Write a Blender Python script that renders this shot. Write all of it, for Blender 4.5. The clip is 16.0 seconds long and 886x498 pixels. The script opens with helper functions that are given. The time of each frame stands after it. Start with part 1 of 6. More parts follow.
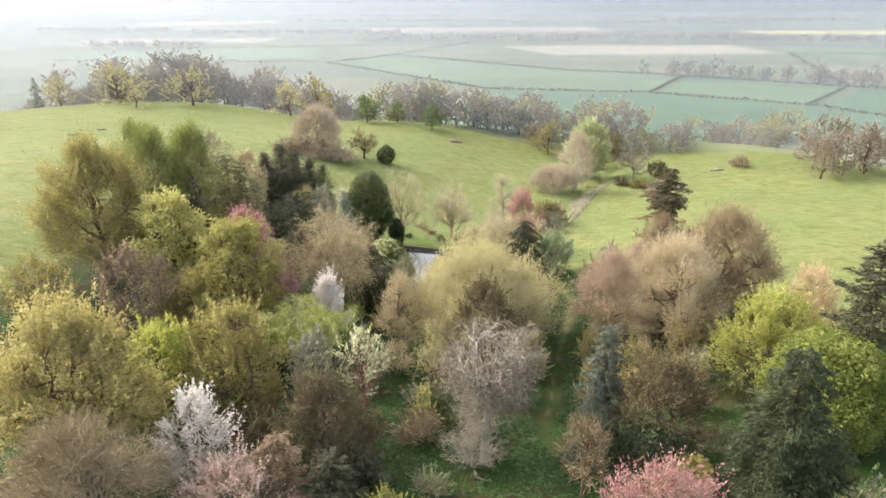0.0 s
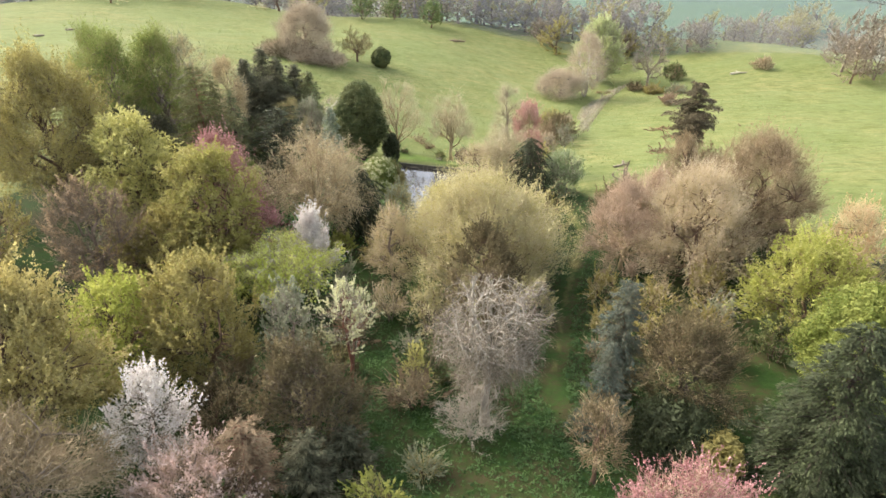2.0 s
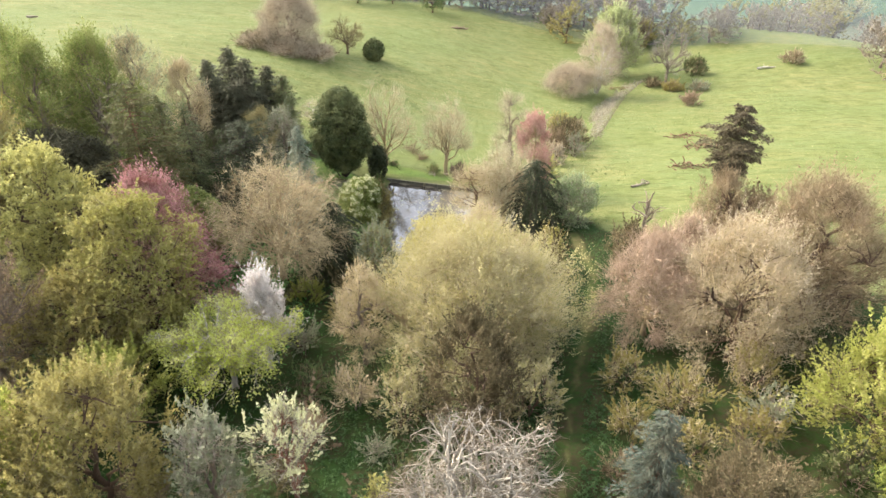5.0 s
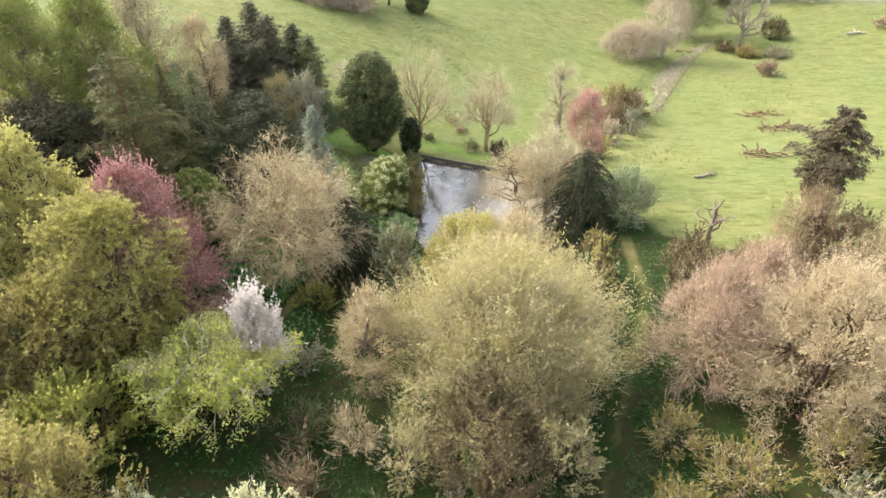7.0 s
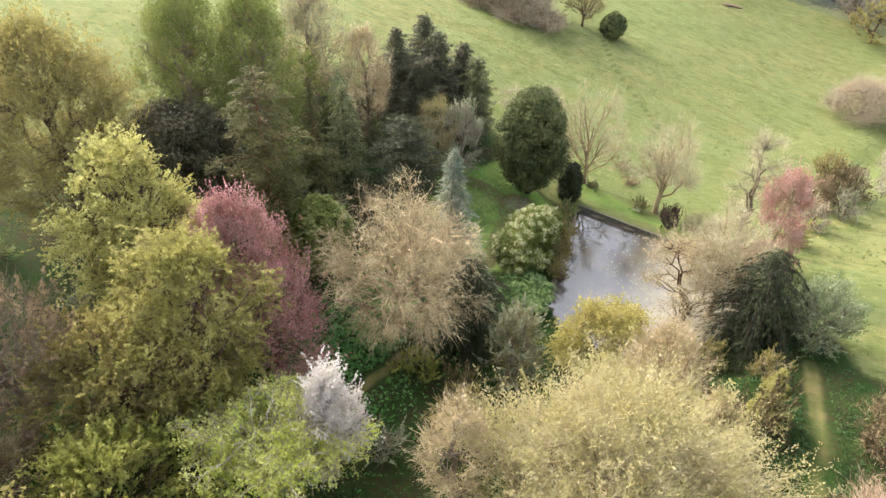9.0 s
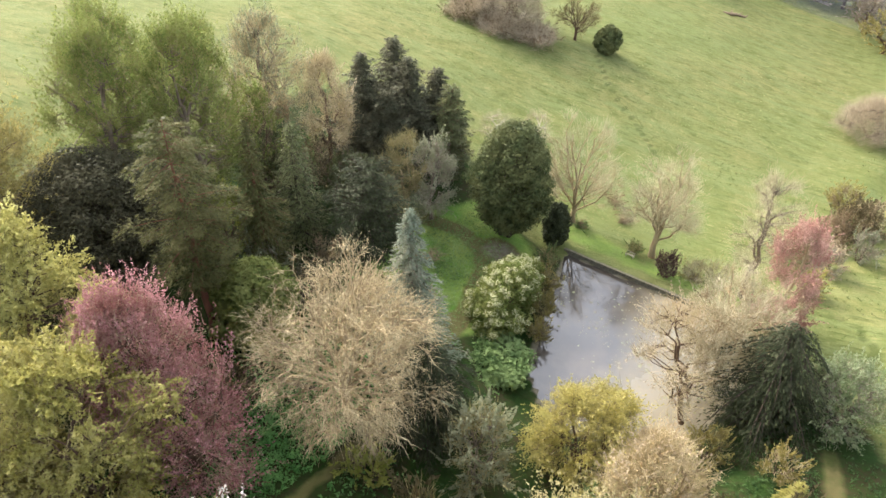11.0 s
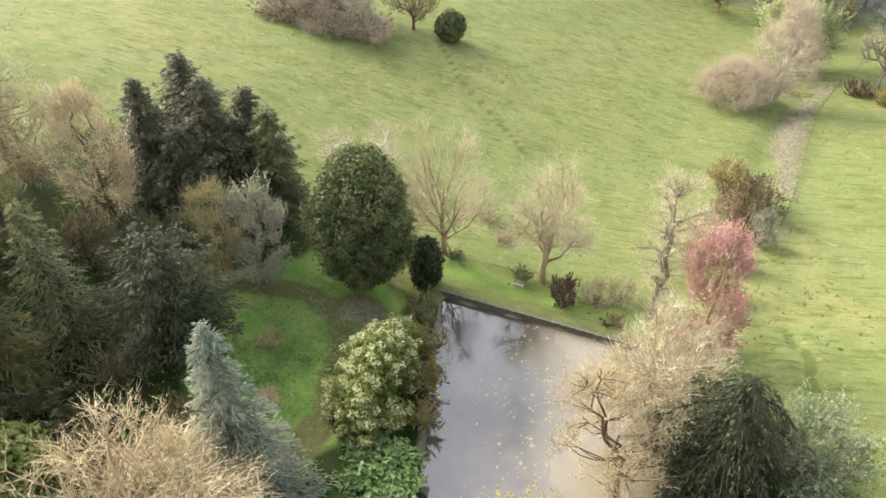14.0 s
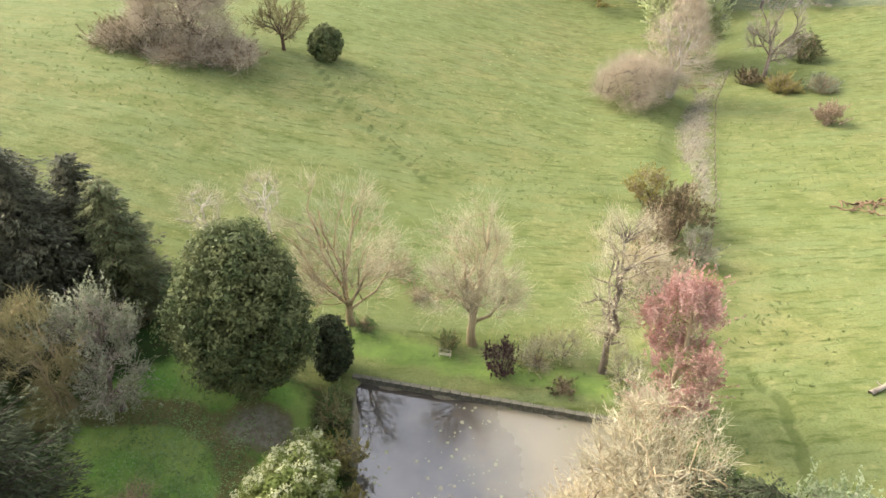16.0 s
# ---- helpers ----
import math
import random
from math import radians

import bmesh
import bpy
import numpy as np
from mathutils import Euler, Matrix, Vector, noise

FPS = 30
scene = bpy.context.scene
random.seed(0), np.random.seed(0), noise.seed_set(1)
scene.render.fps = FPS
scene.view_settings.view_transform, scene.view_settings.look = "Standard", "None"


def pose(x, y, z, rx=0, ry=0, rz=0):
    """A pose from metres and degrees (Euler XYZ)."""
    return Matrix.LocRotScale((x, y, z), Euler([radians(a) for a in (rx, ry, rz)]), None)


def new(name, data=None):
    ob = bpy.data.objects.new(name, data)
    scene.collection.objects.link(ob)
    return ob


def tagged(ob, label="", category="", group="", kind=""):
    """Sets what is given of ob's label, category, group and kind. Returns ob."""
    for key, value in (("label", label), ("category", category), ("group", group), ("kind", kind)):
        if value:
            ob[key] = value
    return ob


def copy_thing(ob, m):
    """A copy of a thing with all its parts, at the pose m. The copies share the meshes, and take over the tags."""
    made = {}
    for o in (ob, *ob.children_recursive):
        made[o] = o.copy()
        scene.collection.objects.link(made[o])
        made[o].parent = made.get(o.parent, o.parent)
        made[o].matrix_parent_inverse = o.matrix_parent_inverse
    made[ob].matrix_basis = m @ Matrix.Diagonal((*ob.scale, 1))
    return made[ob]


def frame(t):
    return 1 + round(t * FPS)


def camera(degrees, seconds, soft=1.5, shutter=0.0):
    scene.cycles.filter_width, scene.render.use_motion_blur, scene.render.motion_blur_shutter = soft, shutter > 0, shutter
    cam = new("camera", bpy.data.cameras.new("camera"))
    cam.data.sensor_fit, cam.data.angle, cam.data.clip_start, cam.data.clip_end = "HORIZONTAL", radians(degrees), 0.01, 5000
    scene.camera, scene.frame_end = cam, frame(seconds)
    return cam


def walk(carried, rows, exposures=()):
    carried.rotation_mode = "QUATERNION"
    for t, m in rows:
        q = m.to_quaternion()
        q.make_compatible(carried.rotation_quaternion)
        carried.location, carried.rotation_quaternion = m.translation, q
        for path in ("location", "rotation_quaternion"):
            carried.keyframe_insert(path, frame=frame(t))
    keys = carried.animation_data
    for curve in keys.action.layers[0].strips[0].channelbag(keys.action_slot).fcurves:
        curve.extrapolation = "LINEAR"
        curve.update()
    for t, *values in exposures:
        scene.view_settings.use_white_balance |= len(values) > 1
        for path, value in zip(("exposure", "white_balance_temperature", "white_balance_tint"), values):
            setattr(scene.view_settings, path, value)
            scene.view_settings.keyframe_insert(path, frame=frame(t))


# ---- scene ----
cam = camera(67.6, 16.0)
METRES, EYE, TILT, LEAN, TURN = 120.0, 60.4, -21.0, 0.0, 0.0
ROWS = [
    (0.0, 0.0, 0.0, 0.0, -0.0, 0.0, 0.0),
    (0.5, 0.0002, 0.0232, 0.0087, 0.0, 0.03, -0.02),
    (1.0, 0.0013, 0.0474, 0.0178, 0.03, 0.07, -0.02),
    (1.5, 0.0041, 0.0721, 0.0234, 0.12, -2.91, 0.03),
    (2.0, 0.007, 0.1003, 0.0372, 0.19, -8.69, 0.01),
    (2.5, 0.01, 0.1277, 0.0473, 0.2, -9.39, -0.01),
    (3.0, 0.013, 0.1561, 0.0589, 0.21, -10.16, -0.07),
    (3.5, 0.0167, 0.185, 0.069, 0.22, -10.12, -0.08),
    (4.0, 0.0205, 0.214, 0.0796, 0.21, -10.07, -0.11),
    (4.5, 0.0248, 0.2435, 0.0902, 0.24, -10.03, -0.14),
    (7.0, 0.0414, 0.3919, 0.1469, 5.14, -15.45, -2.47),
    (7.5, 0.0413, 0.4209, 0.1582, 5.16, -15.47, -2.51),
    (7.6, 0.0413, 0.427, 0.1604, 8.71, -15.73, -4.07),
    (7.7, 0.0413, 0.4332, 0.1627, 11.9, -15.96, -5.47),
    (7.8, 0.0414, 0.4393, 0.1649, 13.32, -16.07, -6.1),
    (8.0, 0.0414, 0.4516, 0.1694, 14.03, -16.12, -6.41),
    (8.5, 0.0386, 0.4809, 0.1787, 14.37, -16.08, -6.57),
    (8.6, 0.0387, 0.4872, 0.1811, 17.8, -16.55, -7.98),
    (8.7, 0.0388, 0.4935, 0.1835, 19.52, -16.79, -8.68),
    (8.8, 0.0389, 0.4998, 0.1859, 20.9, -16.97, -9.24),
    (9.0, 0.0391, 0.5124, 0.1907, 21.24, -17.02, -9.38),
    (11.5, 0.0262, 0.6594, 0.2351, 21.46, -17.17, -9.16),
    (12.0, 0.0209, 0.6901, 0.2361, 21.48, -17.25, -9.17),
    (12.5, 0.0146, 0.7211, 0.237, 21.53, -17.3, -9.14),
    (13.0, 0.0084, 0.7524, 0.2385, 20.91, -17.3, -8.85),
    (13.5, 0.0034, 0.7835, 0.241, 17.39, -16.99, -7.34),
    (14.0, -0.0009, 0.8155, 0.2431, 8.53, -16.34, -3.49),
    (14.5, -0.0057, 0.8479, 0.2438, -0.58, -16.14, 0.53),
    (15.0, -0.0142, 0.8814, 0.2466, -1.73, -16.11, 0.81),
    (15.5, -0.0189, 0.9137, 0.2565, -1.73, -16.08, 0.64),
    (16.0, -0.0217, 0.9453, 0.2674, -1.68, -16.01, 0.57),
]
walk(cam, [(t, pose(0, 0, EYE, TILT, LEAN, TURN) @ pose(METRES * x, METRES * y, METRES * z, 90 + pitch, roll, yaw)) for t, x, y, z, yaw, pitch, roll in ROWS],
     exposures=((0.0, 1.03), (1.5, 1.03), (2.0, 1.02), (3.0, 1.13), (4.0, 1.2), (7.0, 1.16), (9.0, 1.13), (13.0, 1.12), (14.5, 1.05), (16.0, 0.96)))

# ---- light ----
SUN_AZ, SUN_EL = radians(-61), radians(37)
world = bpy.data.worlds.new("sky")
scene.world = world
world.use_nodes = True
wt = world.node_tree
wt.nodes.clear()
w_out = wt.nodes.new("ShaderNodeOutputWorld")
w_bg = wt.nodes.new("ShaderNodeBackground")
w_sky = wt.nodes.new("ShaderNodeTexSky")
w_sky.sky_type = 'NISHITA'
w_sky.sun_disc = False
w_sky.sun_elevation, w_sky.sun_rotation = SUN_EL, SUN_AZ
w_sky.dust_density = 4.0
w_hsv = wt.nodes.new("ShaderNodeHueSaturation")
w_hsv.inputs["Saturation"].default_value = 0.5
# thin broken cloud over the whole dome
w_tc = wt.nodes.new("ShaderNodeTexCoord")
w_noise = wt.nodes.new("ShaderNodeTexNoise")
w_noise.inputs["Scale"].default_value = 3.2
w_noise.inputs["Detail"].default_value = 5.0
w_ramp = wt.nodes.new("ShaderNodeMapRange")
w_ramp.inputs["From Min"].default_value = 0.35
w_ramp.inputs["From Max"].default_value = 0.65
w_ramp.inputs["To Min"].default_value = 1.55
w_ramp.inputs["To Max"].default_value = 3.6
w_mul = wt.nodes.new("ShaderNodeVectorMath")
w_mul.operation = 'SCALE'
wt.links.new(w_tc.outputs["Generated"], w_noise.inputs["Vector"])
wt.links.new(w_noise.outputs["Fac"], w_ramp.inputs["Value"])
wt.links.new(w_sky.outputs["Color"], w_hsv.inputs["Color"])
wt.links.new(w_hsv.outputs["Color"], w_mul.inputs[0])
wt.links.new(w_ramp.outputs["Result"], w_mul.inputs["Scale"])
wt.links.new(w_mul.outputs["Vector"], w_bg.inputs["Color"])
w_bg.inputs["Strength"].default_value = 0.15
wt.links.new(w_bg.outputs["Background"], w_out.inputs["Surface"])

sun_data = bpy.data.lights.new("sun", 'SUN')
sun_data.energy, sun_data.angle, sun_data.color = 1.45, radians(12), (1.0, 0.95, 0.86)
sun = new("sun", sun_data)
sun_dir = Vector((math.sin(SUN_AZ) * math.cos(SUN_EL), math.cos(SUN_AZ) * math.cos(SUN_EL), math.sin(SUN_EL)))
sun.rotation_euler = sun_dir.to_track_quat("Z", "Y").to_euler()
sun.location = (-100, 200, 200)

# ---- materials ----


def lin(r, g, b, k=1.0):
    """A colour from 0..255 screen values, scaled by k."""
    f = lambda v: ((v / 255 + 0.055) / 1.055) ** 2.4 if v > 10 else v / 255 / 12.92
    return (f(r) * k, f(g) * k, f(b) * k, 1.0)


def node_mat(name):
    m = bpy.data.materials.new(name)
    m.use_nodes = True
    nt = m.node_tree
    nt.nodes.clear()
    return m, nt, nt.nodes.new("ShaderNodeOutputMaterial")


def noise_node(nt, scale, detail=3.0, coord="Object", rough=0.55, stretch=None):
    tc = nt.nodes.new("ShaderNodeTexCoord")
    nz = nt.nodes.new("ShaderNodeTexNoise")
    nz.inputs["Scale"].default_value = scale
    nz.inputs["Detail"].default_value = detail
    nz.inputs["Roughness"].default_value = rough
    if stretch:
        mp = nt.nodes.new("ShaderNodeMapping")
        mp.inputs["Scale"].default_value = stretch
        nt.links.new(tc.outputs[coord], mp.inputs["Vector"])
        nt.links.new(mp.outputs["Vector"], nz.inputs["Vector"])
    else:
        nt.links.new(tc.outputs[coord], nz.inputs["Vector"])
    return nz.outputs["Fac"]


def ramp(nt, fac, lo, hi):
    mr = nt.nodes.new("ShaderNodeMapRange")
    mr.inputs["From Min"].default_value, mr.inputs["From Max"].default_value = lo, hi
    nt.links.new(fac, mr.inputs["Value"])
    return mr.outputs["Result"]


def mix(nt, fac, a, b):
    n = nt.nodes.new("ShaderNodeMix")
    n.data_type = 'RGBA'
    if isinstance(fac, float):
        n.inputs["Factor"].default_value = fac
    else:
        nt.links.new(fac, n.inputs["Factor"])
    for key, v in (("A", a), ("B", b)):
        sock = [s for s in n.inputs if s.name == key and s.type == 'RGBA'][0]
        if isinstance(v, tuple):
            sock.default_value = v
        else:
            nt.links.new(v, sock)
    return [s for s in n.outputs if s.type == 'RGBA'][0]


def soft(c, k=0.2):
    """The same colour, k of the way towards its own grey."""
    y = 0.3 * c[0] + 0.6 * c[1] + 0.1 * c[2]
    return tuple(v + (y - v) * k for v in c[:3]) + (1.0,)


def leaf_mat(name, a, b, c=None, clear=0.48, clump=0.35, grey=0.2):
    """Leaves: two tints from leaf to leaf, a third in drifts through the crown, light coming through them."""
    m, nt, out = node_mat(name)
    a, b, c = soft(a, grey), soft(b, grey), soft(c, grey) if c else None
    geo = nt.nodes.new("ShaderNodeNewGeometry")
    col = mix(nt, geo.outputs["Random Per Island"], a, b)
    if c:
        col = mix(nt, ramp(nt, noise_node(nt, clump, 3.0), 0.42, 0.62), col, c)
    d = nt.nodes.new("ShaderNodeBsdfPrincipled")
    d.inputs["Roughness"].default_value = 0.6
    d.inputs["Specular IOR Level"].default_value = 0.1
    nt.links.new(col, d.inputs["Base Color"])
    t = nt.nodes.new("ShaderNodeBsdfTranslucent")
    nt.links.new(col, t.inputs["Color"])
    mx = nt.nodes.new("ShaderNodeMixShader")
    mx.inputs["Fac"].default_value = clear
    nt.links.new(d.outputs["BSDF"], mx.inputs[1])
    nt.links.new(t.outputs["BSDF"], mx.inputs[2])
    nt.links.new(mx.outputs["Shader"], out.inputs["Surface"])
    return m


def rough_mat(name, a, b, scale=1.5, rough=0.9, bump=0.3, fine=8.0, c=None, coord="Object", metal=0.0, stretch=None):
    """A dull surface in two tints with grain, and a third tint in patches."""
    m, nt, out = node_mat(name)
    f1 = noise_node(nt, scale, 5.0, coord, 0.6, stretch)
    col = mix(nt, ramp(nt, f1, 0.35, 0.65), a, b)
    f2 = noise_node(nt, fine, 4.0, coord, 0.65, stretch)
    if c:
        col = mix(nt, ramp(nt, f2, 0.5, 0.68), col, c)
    p = nt.nodes.new("ShaderNodeBsdfPrincipled")
    p.inputs["Roughness"].default_value = rough
    p.inputs["Metallic"].default_value = metal
    p.inputs["Specular IOR Level"].default_value = 0.3
    nt.links.new(col, p.inputs["Base Color"])
    if bump:
        bp = nt.nodes.new("ShaderNodeBump")
        bp.inputs["Strength"].default_value = bump
        bp.inputs["Distance"].default_value = 0.05
        nt.links.new(f2, bp.inputs["Height"])
        nt.links.new(bp.outputs["Normal"], p.inputs["Normal"])
    nt.links.new(p.outputs["BSDF"], out.inputs["Surface"])
    return m


K = 0.92
L_YELLOW = leaf_mat("spring_leaf_yellow_green", lin(172, 174, 74, 0.84), lin(142, 146, 54, 0.8), lin(186, 184, 92, 0.86), grey=0.1)
L_YELLOWPALE = leaf_mat("spring_leaf_pale_yellow", lin(192, 186, 100, 0.9), lin(166, 158, 74, 0.85), lin(200, 194, 112, 0.9), grey=0.12)
L_GOLD = leaf_mat("leaf_gold", lin(182, 174, 86, 0.8), lin(152, 146, 62, 0.76), lin(178, 168, 92, 0.8), grey=0.12)
L_FRESH = leaf_mat("spring_leaf_fresh_green", lin(158, 162, 62, K), lin(124, 134, 46, K), lin(172, 172, 76, K), grey=0.1)
L_BRIGHT = leaf_mat("leaf_bright_green", lin(146, 156, 58, 0.6), lin(98, 112, 36, 0.54), lin(160, 166, 74, 0.6), 0.4, grey=0.1)
L_MID = leaf_mat("leaf_mid_green", lin(110, 125, 60, K), lin(85, 105, 50, K), lin(130, 140, 75, K))
L_OLIVE = leaf_mat("leaf_olive", lin(156, 143, 70, 0.94), lin(122, 111, 50, 0.88), lin(162, 150, 80, 0.94), grey=0.14)
L_OLIVEDK = leaf_mat("leaf_dull_olive", lin(108, 96, 58, K), lin(74, 68, 38, 0.85), lin(118, 102, 64, K), 0.36)
L_WILLOW = leaf_mat("leaf_willow", lin(196, 200, 104, 1.1), lin(168, 178, 76, 1.1), lin(204, 204, 128, 1.1), 0.6, grey=0.02)
L_GREY = leaf_mat("leaf_grey_green", lin(142, 144, 106, K), lin(116, 122, 84, K), lin(152, 152, 118, K))
L_SALIX = leaf_mat("leaf_pale_green", lin(138, 152, 98, 0.92), lin(110, 130, 76, 0.9), lin(158, 166, 120, 0.92))
L_HOLM = leaf_mat("evergreen_leaf", lin(94, 102, 60, K), lin(56, 64, 36, K), lin(104, 106, 64, K), 0.26, grey=0.04)
L_HOLMDK = leaf_mat("evergreen_leaf_dark", lin(78, 75, 52, K), lin(46, 46, 31, K), lin(86, 82, 58, K), 0.18, grey=0.05)
L_YEW = leaf_mat("yew_needles", lin(76, 82, 52, K), lin(40, 46, 28, K), lin(60, 64, 42, K), 0.2, grey=0.05)
L_FIR = leaf_mat("fir_needles", lin(114, 120, 80, K), lin(64, 72, 42, K), lin(116, 116, 74, K), 0.25, grey=0.05)
L_CEDAR = leaf_mat("cedar_needles", lin(108, 107, 60, 0.86), lin(58, 62, 30, 0.86), lin(102, 98, 56, 0.86), 0.25, grey=0.05)
L_FIRDK = leaf_mat("dark_fir_needles", lin(102, 102, 78, K), lin(58, 60, 42, K), lin(86, 82, 60, K), 0.22, grey=0.05)
L_OLDGOLD = leaf_mat("leaf_old_gold", lin(184, 168, 94, 0.88), lin(148, 134, 64, 0.82), lin(176, 162, 94, 0.88), grey=0.14)
L_POPLAR = leaf_mat("poplar_leaf", lin(146, 158, 72, 0.7), lin(104, 118, 46, 0.64), lin(156, 162, 84, 0.7), 0.42, grey=0.1)
L_BLUE = leaf_mat("blue_spruce_needles", lin(128, 140, 114, 0.84), lin(92, 102, 76, 0.76), lin(136, 138, 108, 0.84), 0.2)
L_BROWNCON = leaf_mat("rusty_conifer_needles", lin(118, 92, 60, K), lin(92, 74, 48, K), lin(130, 108, 76, K), 0.15)
L_PINK = leaf_mat("pink_blossom", lin(210, 150, 148, 0.92), lin(162, 104, 100, 0.8), lin(152, 98, 86, 0.78), 0.36)
L_PALEGREEN = leaf_mat("pale_green_leaf", lin(180, 186, 124, 0.96), lin(152, 160, 98, 0.92), lin(188, 190, 138, 0.96), 0.5, grey=0.1)
L_RED = leaf_mat("russet_leaf", lin(198, 140, 124, 0.95), lin(170, 114, 100, 0.92), lin(194, 150, 132, 0.95), 0.4)
L_BUDDK = leaf_mat("pine_needles", lin(96, 84, 62, K), lin(60, 54, 38, K), lin(84, 76, 54, K), 0.15, grey=0.05)
L_WHITE = leaf_mat("white_blossom", lin(236, 227, 214, 0.88), lin(210, 199, 184, 0.82), lin(222, 208, 195, 0.84), 0.45, grey=0.2)
L_PALEPINK = leaf_mat("pale_pink_blossom", lin(215, 190, 175, K), lin(190, 160, 145, K), lin(205, 170, 150, K))
L_CREAM = leaf_mat("cream_flower", lin(206, 204, 150, K), lin(178, 178, 118, K), lin(198, 196, 140, K))
L_PURPLE = leaf_mat("purple_leaf", lin(80, 48, 50, K), lin(62, 38, 42, K), lin(92, 60, 58, K), 0.15)
L_IVY = leaf_mat("ground_ivy_leaf", lin(104, 132, 60, K), lin(76, 104, 42, K), lin(122, 146, 74, K), 0.3)
L_BUD = leaf_mat("bud_buff", lin(200, 178, 138, 0.82), lin(174, 150, 110, 0.8), lin(202, 182, 144, 0.82))
L_BUDYEL = leaf_mat("bud_olive_buff", lin(184, 174, 106, 0.92), lin(158, 148, 82, 0.86), lin(184, 174, 118, 0.92))
L_DOME = leaf_mat("bud_gold_buff", lin(190, 178, 114, 0.86), lin(162, 150, 86, 0.82), lin(192, 180, 126, 0.88), 0.56, grey=0.14)
L_GOLDEN = leaf_mat("golden_willow_leaf", lin(198, 184, 82, 0.84), lin(168, 154, 58, 0.78), lin(194, 182, 94, 0.84), 0.46, grey=0.16)
L_BUDPINK = leaf_mat("bud_pink_brown", lin(186, 156, 126, 0.84), lin(160, 130, 100, 0.84), lin(190, 162, 132, 0.84))
L_BUDORANGE = leaf_mat("bud_orange", lin(192, 150, 100, K), lin(168, 126, 80, K), lin(192, 158, 112, K))
L_BUDBROWN = leaf_mat("bud_brown", lin(142, 118, 84, K), lin(114, 94, 66, K), lin(152, 126, 92, K))

T_BEIGE = rough_mat("twig_beige", soft(lin(198, 178, 128, K), 0.15), soft(lin(166, 145, 100, K), 0.15), 0.6, bump=0)
T_PALE = rough_mat("twig_pale_grey", soft(lin(208, 200, 178, K), 0.15), soft(lin(168, 156, 134, K), 0.15), 0.6, bump=0)
T_STRAW = rough_mat("twig_straw", soft(lin(196, 184, 146, 0.92), 0.1), soft(lin(164, 152, 114, 0.92), 0.1), 0.6, bump=0)
T_PALESTRAW = rough_mat("twig_pale_straw", lin(198, 186, 150, 0.9), lin(168, 156, 120, 0.88), 0.6, bump=0)
T_THORN = rough_mat("twig_mauve_fawn", lin(194, 177, 150, 0.92), lin(158, 142, 118, 0.9), 0.6, bump=0)
T_BROWN = rough_mat("twig_brown", soft(lin(162, 140, 100, K), 0.15), soft(lin(128, 108, 76, K), 0.15), 0.6, bump=0)
T_DARK = rough_mat("twig_dark_brown", soft(lin(124, 106, 82, K), 0.15), soft(lin(96, 82, 62, K), 0.15), 0.6, bump=0)
T_PINK = rough_mat("twig_pinkish", soft(lin(184, 156, 126, K), 0.15), soft(lin(152, 126, 98, K), 0.15), 0.6, bump=0)
T_GREY = rough_mat("twig_grey", soft(lin(166, 154, 132, K), 0.15), soft(lin(136, 124, 104, K), 0.15), 0.6, bump=0)
T_OLIVE = rough_mat("twig_olive", soft(lin(158, 145, 88, K), 0.15), soft(lin(128, 116, 66, K), 0.15), 0.6, bump=0)
L_BLUEDK = leaf_mat("dark_spruce_needles", lin(92, 102, 86, K), lin(58, 66, 52, K), lin(84, 84, 62, K), 0.15)
# floor herbs scaled low, with some tree shade put into their colour
L_FLOOR = leaf_mat("floor_herb", lin(84, 122, 54, 0.52), lin(60, 96, 40, 0.5), lin(98, 130, 62, 0.54), 0.3)
L_GARLIC = leaf_mat("wild_garlic_leaf", lin(96, 148, 74, 0.9), lin(68, 116, 52, 0.85), lin(112, 156, 86, 0.9), 0.35, grey=0.05)
B_GREY = rough_mat("bark_grey", lin(130, 115, 98, K), lin(90, 78, 66, K), 1.2, bump=0.6, stretch=(1, 1, 0.25))
B_PALE = rough_mat("bark_pale", lin(205, 195, 178, K), lin(150, 138, 120, K), 1.2, bump=0.5, stretch=(1, 1, 0.25))
B_BROWN = rough_mat("bark_brown", lin(105, 82, 62, K), lin(72, 56, 44, K), 1.2, bump=0.6, stretch=(1, 1, 0.25))
B_DARK = rough_mat("bark_dark", lin(74, 60, 50, K), lin(50, 42, 36, K), 1.2, bump=0.6, stretch=(1, 1, 0.25))
B_RED = rough_mat("bark_red_brown", lin(125, 82, 62, K), lin(92, 62, 48, K), 1.2, bump=0.6, stretch=(1, 1, 0.25))
B_TAN = rough_mat("bark_fawn", lin(172, 152, 116, K), lin(132, 114, 86, K), 1.2, bump=0.6, stretch=(1, 1, 0.25))
B_SILVER = rough_mat("bark_bleached", lin(195, 185, 170, K), lin(140, 130, 118, K), 1.2, bump=0.6, stretch=(1, 1, 0.25))


# ---- the lie of the land ----
HILLS = ((0.9, 7.8, 12.2, 4.0, 6.8, 3.9), (12.6, 2.3, 5.3, 2.7, 6.0, 6.2), (15.1, 4.5, 7.1, 10.1, -2.9, -5.9),
         (7.2, -6.4, -5.2, -9.9, 10.8, 6.0), (6.3, 4.1, 8.5, -2.5, -10.7, -10.5), (13.5, -2.6, -2.3, 1.7, -0.6, -6.1),
         (10.6, 10.6, 2.5, -2.0, -5.1, 1.8))
HILL_X, HILL_Y, HILL_R = (-200, -125, -65, -15, 35, 90, 160), (0, 75, 135, 190, 250, 330), 48.0
PLAIN, WATER = -42.0, -2.5
